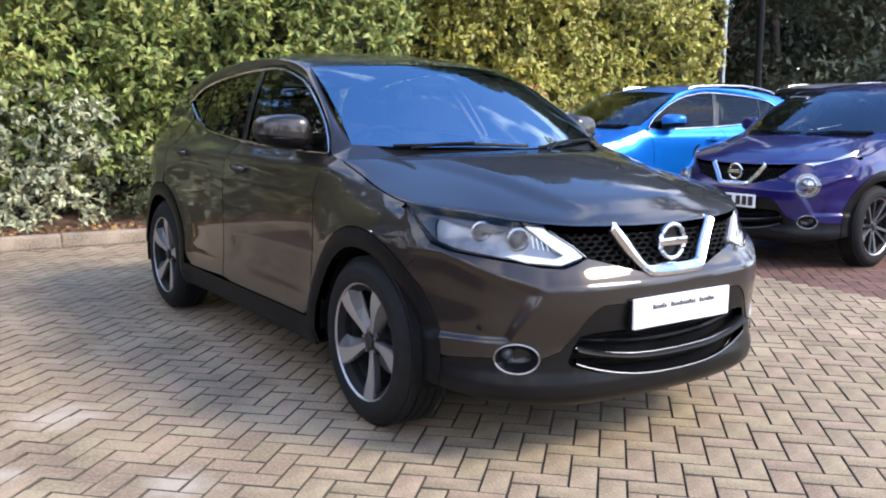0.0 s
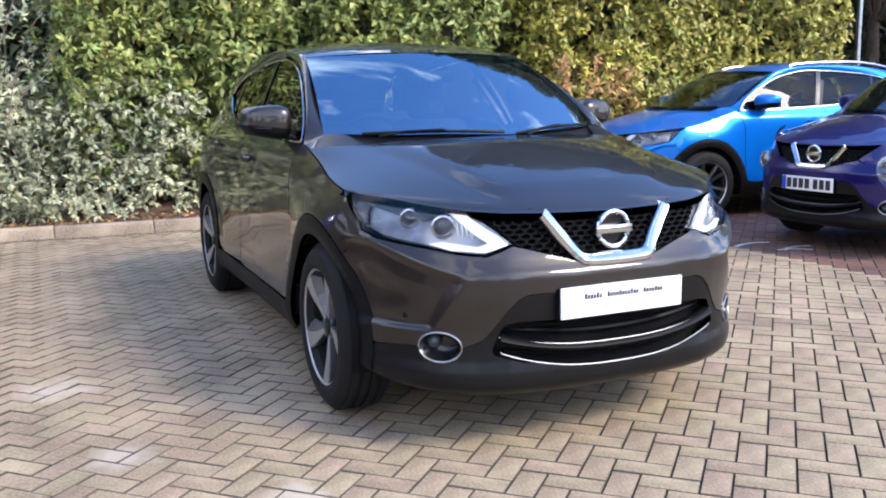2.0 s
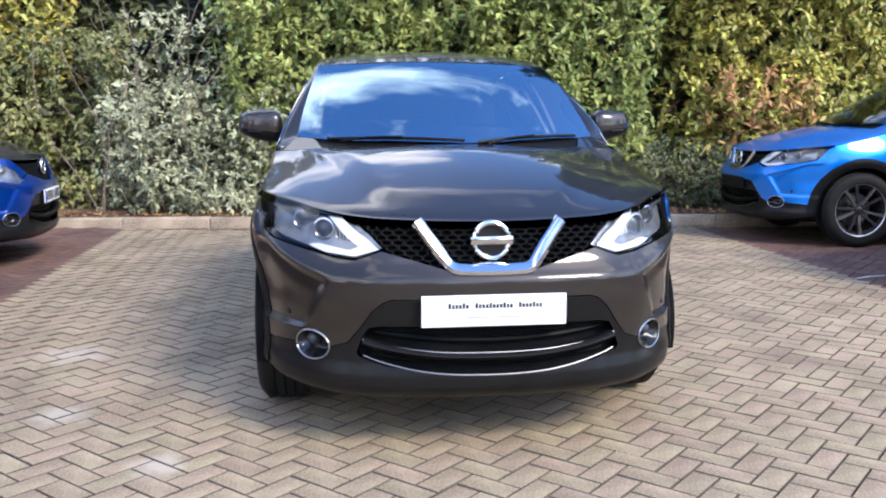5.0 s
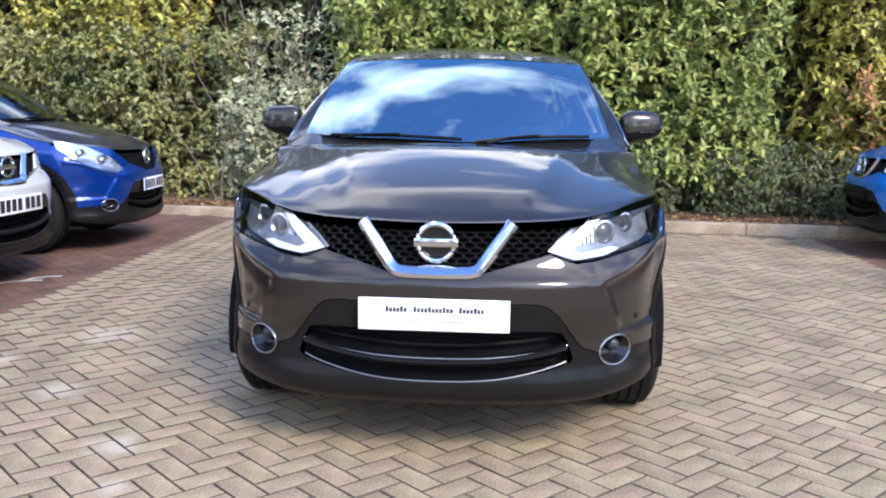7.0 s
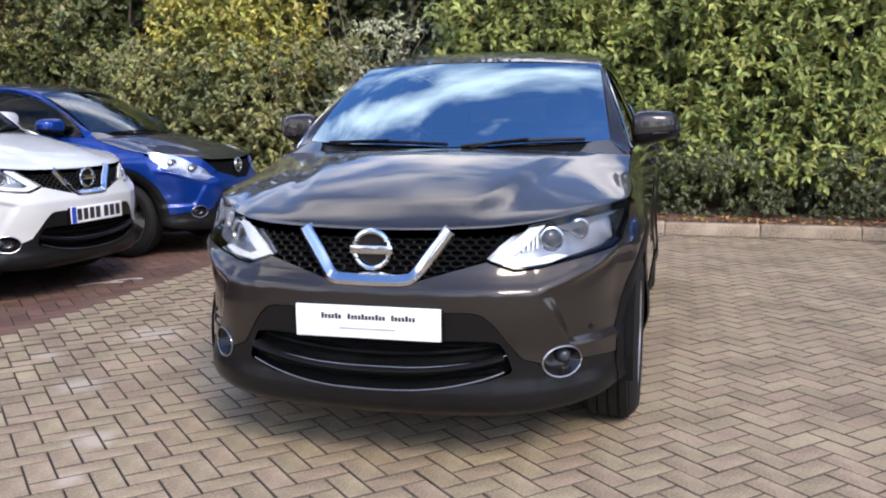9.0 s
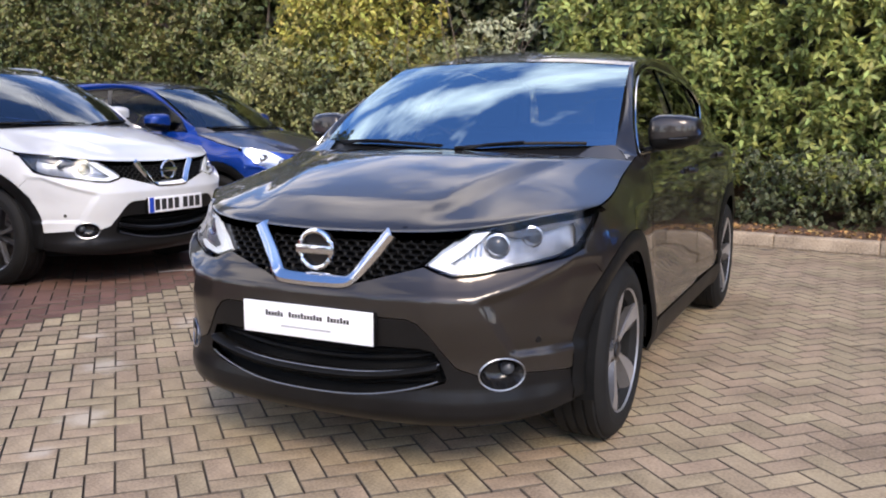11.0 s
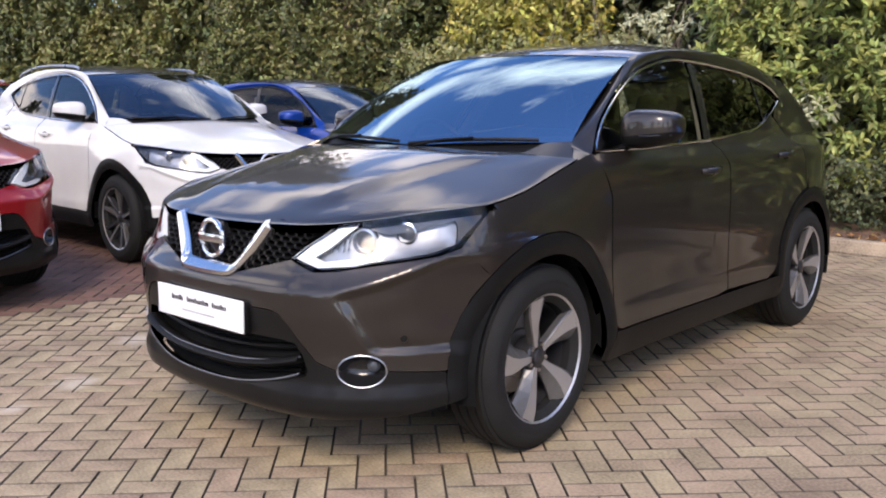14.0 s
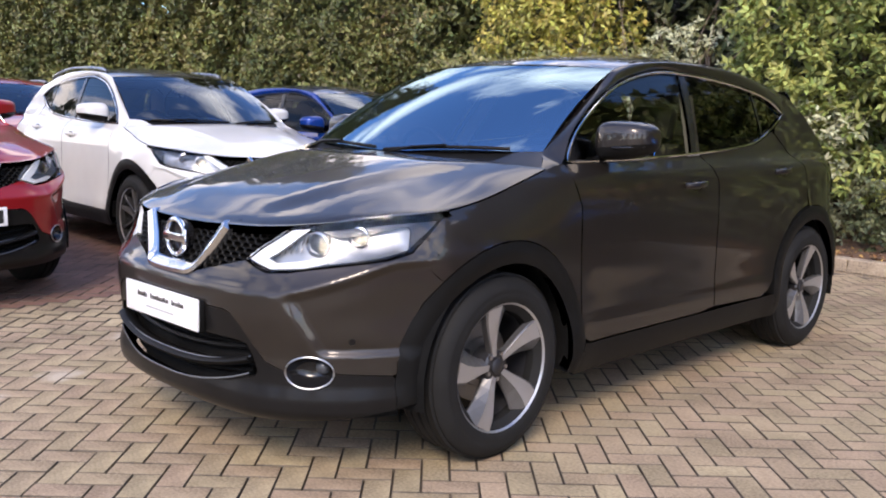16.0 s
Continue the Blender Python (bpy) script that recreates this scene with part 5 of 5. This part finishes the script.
def tree(name, label, at, height, spread, mat, n, length, seed, trunk=0.16, low=0.25):
    """A tree with tapered trunk, limbs and a crown of leaf clumps."""
    r = np.random.default_rng(seed)
    root = tagged(new(name), label, "tree")
    root.matrix_basis = Matrix.Translation(at)
    pts = [Vector((0, 0, 0))]
    for k in range(7):
        pts.append(pts[-1] + Vector((r.normal(0, 0.08), r.normal(0, 0.08), height * 0.8 / 7)))
    part("trunk", sweep(pts, trunk, trunk, 10, taper=lambda f: 1 - 0.75 * f), BARK, root)
    clump = []
    for k in range(26):
        f = r.uniform(low, 1.0)
        a = r.uniform(0, 2 * math.pi)
        q = spread * (0.35 + 0.65 * math.sin(math.pi * min(0.95, max(0.15, f)))) * r.uniform(0.35, 1.0)
        tip = Vector((q * math.cos(a), q * math.sin(a), height * f))
        clump.append((tip, r.uniform(0.5, 1.0) * spread * 0.34))
        if k % 2 == 0:
            p = pts[min(6, int(f * 6.5))]
            part("limb", sweep([p, p.lerp(tip, 0.5) + Vector((0, 0, 0.2)), tip], trunk * 0.28, trunk * 0.28, 6, taper=lambda f: 1 - 0.7 * f), BARK, root)
    each = n // len(clump)
    c = np.concatenate([np.array(t)[None] + unit(r.normal(size=(each, 3))) * (r.uniform(0.3, 1.0, (each, 1))**0.5) * s * np.array([1, 1, 0.75]) for t, s in clump])
    L = length * r.uniform(0.6, 1.3, len(c))
    part("crown", leaf_mesh("crown", c, r.normal(size=c.shape) + [0, 0, -0.2], r.normal(size=c.shape) + [0, 0, 1.0], L, L * 0.5), mat, root)
    return root


# kerb, bed, and an added bank behind it that keeps gaps between leaves dark
kerb = part("kerb", box_bm((-22, 0.01, -0.2), (16, 0.12, 0.05)), KERB, None, "pale concrete kerb along the planted bed")
kerb.matrix_basis = Matrix.Translation((0, 4.315, 0)) @ pose(0, 0, 0, 0, 0, math.degrees(math.atan(-0.07)))
tagged(kerb, category="kerb", kind="structure")
kb = box_bm((0.003, 0, 0.0), (0.912, 0.135, 0.125), 0.012)
kme = bpy.data.meshes.new("kerb_stone")
kb.to_mesh(kme)
kb.free()
kme.materials.append(KERB)
for k in range(-22, 17):
    st = new("kerb_stone", kme)
    st.parent = kerb
    st.matrix_basis = pose(k * 0.915, 0, rng.uniform(-0.004, 0.004), 0, 0, rng.uniform(-0.15, 0.15))
verts, faces = [], []
bx, by = np.linspace(-60, 26, 173), [0.13, 0.3, 0.55, 0.9, 1.4, 2.0, 2.8, 3.6, 4.6, 7.0, 12.0]
bz = [0.085, 0.11, 0.13, 0.16, 0.24, 0.6, 1.9, 3.2, 4.2, 4.4, 4.5]
for x in bx:
    for d, z in zip(by, bz):
        e = soft(10.5, 8.5, x)
        verts.append((x, kerb_y(x) + d, 0.02 + (z + 0.05 * noise.noise(Vector((x * 1.7, d * 2, 3))) * min(1, d * 3)) * (e if z > 0.2 else 1)))
m = len(by)
for i in range(len(bx) - 1):
    for j in range(m - 1):
        faces.append((i * m + j, (i + 1) * m + j, (i + 1) * m + j + 1, i * m + j + 1))
bed = part("planted_bank", raw("planted_bank", verts, faces, True), SOIL, None, "dark soil bed with leaf litter behind the kerb, rising into an added backing bank")
tagged(bed, category="ground", kind="structure")

# litter on the bed's edge
n = 2600
x = rng.uniform(-9, 8, n)
d = np.abs(rng.normal(0.0, 0.22, n)) + 0.14
base = np.stack([x, np.array([kerb_y(v) for v in x]) + d, 0.125 + 0.03 * d + rng.uniform(0, 0.02, n)], 1)
al = np.stack([rng.normal(size=n), rng.normal(size=n), rng.normal(0, 0.25, n)], 1)
L = rng.uniform(0.03, 0.07, n)
tagged(part("leaf_litter", leaf_mesh("leaf_litter", base, al, np.tile([0, 0, 1.0], (n, 1)) + rng.normal(0, 0.3, (n, 3)), L, L * 0.6), BROWN, None, "fallen brown leaves along the kerb"), category="leaves", kind="stuff")

bush("laurel_bush", "tall glossy green laurel behind the kerb", "bush", -1.9, 1.0, 0.55, 3.8, 5.0, LAUREL, 84, 10, 0.108, 0.42, 1.0)
bush("laurel_bush", "tall glossy green laurel with long leaves", "bush", 0.7, 3.4, 0.45, 3.8, 4.95, LAUREL, 84, 10, 0.108, 0.42, 2.0)
bush("laurel_bush", "yellowing laurel beside a dark trunk", "bush", 3.4, 6.6, 0.5, 3.9, 5.3, YELLOW, 76, 10, 0.108, 0.42, 3.0)
bush("laurel_bush", "yellow-green bush in front of taller trees", "bush", 6.2, 9.3, 0.4, 3.6, 5.6, YELLOW, 66, 10, 0.115, 0.42, 4.0)
bush("withered_shrub", "shrub with withered orange-brown leaves", "shrub", 3.75, 5.3, 0.35, 1.85, 5.05, BROWN, 45, 7, 0.12, 0.38, 5.0, layers=(0.0, 0.3), stems=2, gaps=0.0)
bush("variegated_shrub", "pale grey-green variegated shrub by the kerb", "shrub", -3.3, -0.15, 0.16, 1.62, 4.72, PALE, 150, 7, 0.082, 0.42, 6.0, layers=(0.0, 0.25, 0.55), stems=4, top=0.5)
bush("variegated_shrub", "taller pale variegated shrub with sparse shoots", "shrub", -3.1, -1.5, 1.2, 2.5, 5.0, PALE, 60, 7, 0.07, 0.40, 6.5, layers=(0.0, 0.3), stems=2)
bush("low_shrub", "low dark small-leaved shrub in the bed", "shrub", -0.4, 2.4, 0.14, 1.0, 4.78, LOW, 300, 7, 0.055, 0.5, 7.0, layers=(0.0, 0.25), stems=3, top=0.3)
bush("low_shrub", "low dark shrub thinning towards the soil", "shrub", 2.1, 6.2, 0.14, 0.95, 4.85, LOW, 290, 7, 0.06, 0.5, 8.0, layers=(0.0, 0.25), stems=4, top=0.3)
bush("climber_hedge", "olive ivy-covered hedge with small dull leaves", "hedge", -7.0, -2.7, 0.15, 2.3, 5.0, IVY, 150, 7, 0.078, 0.55, 9.0, stems=4, amp=0.28)
bush("autumn_bush", "yellow-green bush rising above the hedge", "bush", -6.2, -3.4, 1.55, 3.5, 5.35, YELLOW, 100, 9, 0.088, 0.5, 10.0, stems=2)
bush("climber_hedge", "dense dull green hedge behind parked cars", "hedge", -13.0, -6.6, 0.15, 4.6, 5.6, HEDGE, 130, 8, 0.092, 0.55, 11.0, stems=5, amp=0.45, gaps=0.05)
bush("climber_hedge", "long trimmed hedge running along the bays", "hedge", -40.0, -12.2, 0.15, 9.5, 6.0, HEDGE, 58, 9, 0.15, 0.55, 12.0, stems=6, amp=0.6, gaps=0.0, layers=(0.0, 0.4, 0.9), top=0.3)
bush("far_hedge", "tall dark green hedge behind the laurels", "hedge", -9.0, 9.5, 1.0, 4.9, 6.5, LOW, 48, 8, 0.20, 0.5, 13.0, stems=6, layers=(0.0, 0.5), gaps=0.0)

bush("far_hedge", "dense dark trees closing off the yard's corner", "hedge", 8.0, 34.0, 0.2, 16.0, 19.0, FAR_LEAF, 34, 9, 0.28, 0.5, 14.0, stems=8, layers=(0.0, 0.8), gaps=0.0, amp=1.0)

# bare twigs between the bushes
tw = tagged(new("bare_shrub"), "leafless twiggy shrub tangled above the hedge", "shrub")
tw.matrix_basis = Matrix.Translation((-2.7, 5.0, 0.1))
for k in range(20):
    p = Vector((rng.uniform(-0.35, 0.35), rng.uniform(-0.1, 0.25), 0.0))
    d = Vector((rng.normal(0, 0.18), rng.normal(0.02, 0.12), 1.0))
    pts = [p]
    for q in range(7):
        d += Vector((rng.normal(0, 0.28), rng.normal(0, 0.2), rng.normal(0, 0.10)))
        pts.append(pts[-1] + d * 0.38)
    part("twig", sweep(pts, 0.008, 0.008, 5, taper=lambda f: 1 - 0.75 * f), TWIG, tw)

tree("tree", "dark-trunked tree standing among the laurels", (3.35, 6.1, 0.2), 4.4, 1.7, LAUREL, 5000, 0.22, 21, trunk=0.22, low=0.5)
for k, (x, y, hh, sp) in enumerate([(11.5, 12.5, 8, 3.4), (15.5, 14.5, 9, 3.8), (19.5, 13.5, 9, 3.6), (24, 15, 10, 4.2), (13.5, 19, 11, 4.4), (29, 14, 10, 4.5), (21, 21, 12, 5), (35, 16, 11, 5), (9.8, 10, 6, 2.6), (33, 8, 9, 4), (17.8, 6.6, 9, 4), (25, 9, 10, 4.5)]):
    tree("tree", "tall dark green tree at the edge of the yard", (x, y, 0), hh * 1.5, sp * 1.15, FAR_LEAF, 13000, 0.28, 30 + k, trunk=0.2, low=0.06)
# coarse trees added out of view, only to be reflected in the cars
for k, (x, y) in enumerate([(-26, -30), (-15, -36), (-4, -33), (8, -37), (20, -31), (31, -24), (36, -8), (-34, -18), (-36, -3)]):
    tree("tree", "unseen tree added beyond the open side of the yard for reflections", (x, y, 0), 9.5, 4.5, FAR_LEAF, 2600, 0.7, 60 + k, trunk=0.22, low=0.1)


# posts
def lamp_post(name, label, at, r, mat, h):
    root = tagged(new(name), label, "post")
    root.matrix_basis = Matrix.Translation(at)
    part("shaft", sweep([(0, 0, 0), (0, 0, h * 0.5), (0, 0, h)], r, r, 14, taper=lambda f: 1 - 0.25 * f), mat, root)
    part("base", lathe([(0.0, 0.9), (r * 1.55, 0.9), (r * 1.6, 0.86), (r * 1.6, 0.0)], 16, 'Z'), mat, root)
    part("lamp_head", box_bm((-0.35, -0.11, h - 0.02), (0.12, 0.11, h + 0.09), 0.03), mat, root)


lamp_post("street_lamp", "galvanised grey lamp post behind the parked cars", (11.2, 6.7, 0), 0.052, SATIN, 6.0)
lamp_post("street_lamp", "black painted post behind the parked cars", (9.9, 4.95, 0), 0.065, PLASTIC, 5.0)

# worn white bay marks
for x, y, rz, w in ((3.60, 0.98, 10, 0.20), (3.78, 0.66, 15, 0.17), (3.70, 0.60, -20, 0.14), (-3.06, 0.58, 45, 0.16), (-2.97, 0.74, 60, 0.14)):
    mk = part("bay_mark", sweep([(-w, 0, 0), (-w * 0.3, 0.04, 0), (w * 0.4, 0.03, 0), (w, -0.03, 0)], 0.018, 0.0015, 6), CHALK, None, "faded white painted mark on the red blocks")
    mk.matrix_basis = pose(x, y, 0.0035 + lift(x), 0, 0, rz)
    tagged(mk, category="marking", group="painted bay marks")

# ---- block paving, laid in herringbone ----
ANGLE, UNIT_LEN = radians(45.3), 0.1
C, S = math.cos(ANGLE), math.sin(ANGLE)
OX0, OY0 = -0.02 + S * UNIT_LEN, -2.251 - C * UNIT_LEN


def block_corners(i, j, up):
    g = 0.0035
    a, b = (i + g / UNIT_LEN, i + (1 if up else 2) - g / UNIT_LEN), (j + g / UNIT_LEN, j + (2 if up else 1) - g / UNIT_LEN)
    return a, b


def block_shape(w, d):
    """Verts and faces of one block about its middle, with a worn arris."""
    v, f, e = [], [], 0.002
    for x, y in ((-1, -1), (1, -1), (1, 1), (-1, 1)):
        v += [(x * w / 2, y * d / 2, -0.03), (x * w / 2, y * d / 2, -0.0025), (x * (w / 2 - e), y * (d / 2 - e), 0.0)]
    for k in range(4):
        q = (k + 1) % 4
        f += [(3 * k, 3 * q, 3 * q + 1, 3 * k + 1), (3 * k + 1, 3 * q + 1, 3 * q + 2, 3 * k + 2)]
    f.append((2, 5, 8, 11))
    return v, f


LONG, SHORT = 2 * UNIT_LEN - 0.006, UNIT_LEN - 0.006
shape_v, shape_f = block_shape(LONG, SHORT)
shape_v = np.array(shape_v)
block_me = raw("paving_block", shape_v, shape_f)
block_me.materials.append(BLOCK)
block_me.materials.append(SAND)
block_me.polygons.foreach_set("material_index", [1] * 8 + [0])
near, mass, red = [], [], []
for i in range(-160, 161):
    for j in range(-160, 161):
        k = (i - j) % 4
        if k not in (0, 3):
            continue
        up = k == 3
        ci, cj = (i + 0.5, j + 1.0) if up else (i + 1.0, j + 0.5)
        x, y = OX0 + (C * ci - S * cj) * UNIT_LEN, OY0 + (S * ci + C * cj) * UNIT_LEN
        if not (-8.2 < x < 8.5 and -9.0 < y < kerb_y(x) - 0.11):
            continue
        turn = ANGLE + (math.pi / 2 if up else 0)
        z = lift(x) + 0.002 * noise.noise(Vector((x * 5, y * 5, 0))) + random.uniform(-0.0012, 0.0012)
        rec = (x, y, z, turn, random.uniform(-0.006, 0.006), random.uniform(-0.006, 0.006))
        if x < BED_LEFT or x > BED_RIGHT:
            red.append(rec)
        elif y < -1.62 and -1.9 < x < 2.3:
            near.append(rec)
        else:
            mass.append(rec)
near.sort(key=lambda r: (r[0] - 0.2)**2 + (r[1] + 2.2)**2 * 3)
mass += near[300:]
near = near[:300]
for x, y, z, turn, tx, ty in near:
    b = new("paving_block", block_me)
    b.parent = ground
    b.matrix_basis = Matrix.LocRotScale((x, y, z), Euler((tx, ty, turn)), None)


def block_mass(name, label, recs, mat):
    m = np.array(recs)
    c, s = np.cos(m[:, 3])[:, None], np.sin(m[:, 3])[:, None]
    vx, vy, vz = shape_v.T
    lx = vx[None] * c - vy[None] * s
    ly = vx[None] * s + vy[None] * c
    v = np.stack([m[:, 0:1] + lx, m[:, 1:2] + ly, m[:, 2:3] + vz[None] - vx[None] * m[:, 5:6] + vy[None] * m[:, 4:5]], -1).reshape(-1, 3)
    n = len(shape_v)
    f = [tuple(n * k + q for q in face) for k in range(len(m)) for face in shape_f]
    ob = part(name, raw(name, v, f), mat, ground, label)
    ob.data.materials.append(SAND)
    ob.data.polygons.foreach_set("material_index", ([1] * 8 + [0]) * len(m))
    return tagged(ob, kind="stuff")


block_mass("paving_blocks", "buff concrete blocks laid in herringbone", mass, BLOCK_MASS)
block_mass("red_paving_blocks", "red concrete blocks of the parking bays", red, RED_MASS)
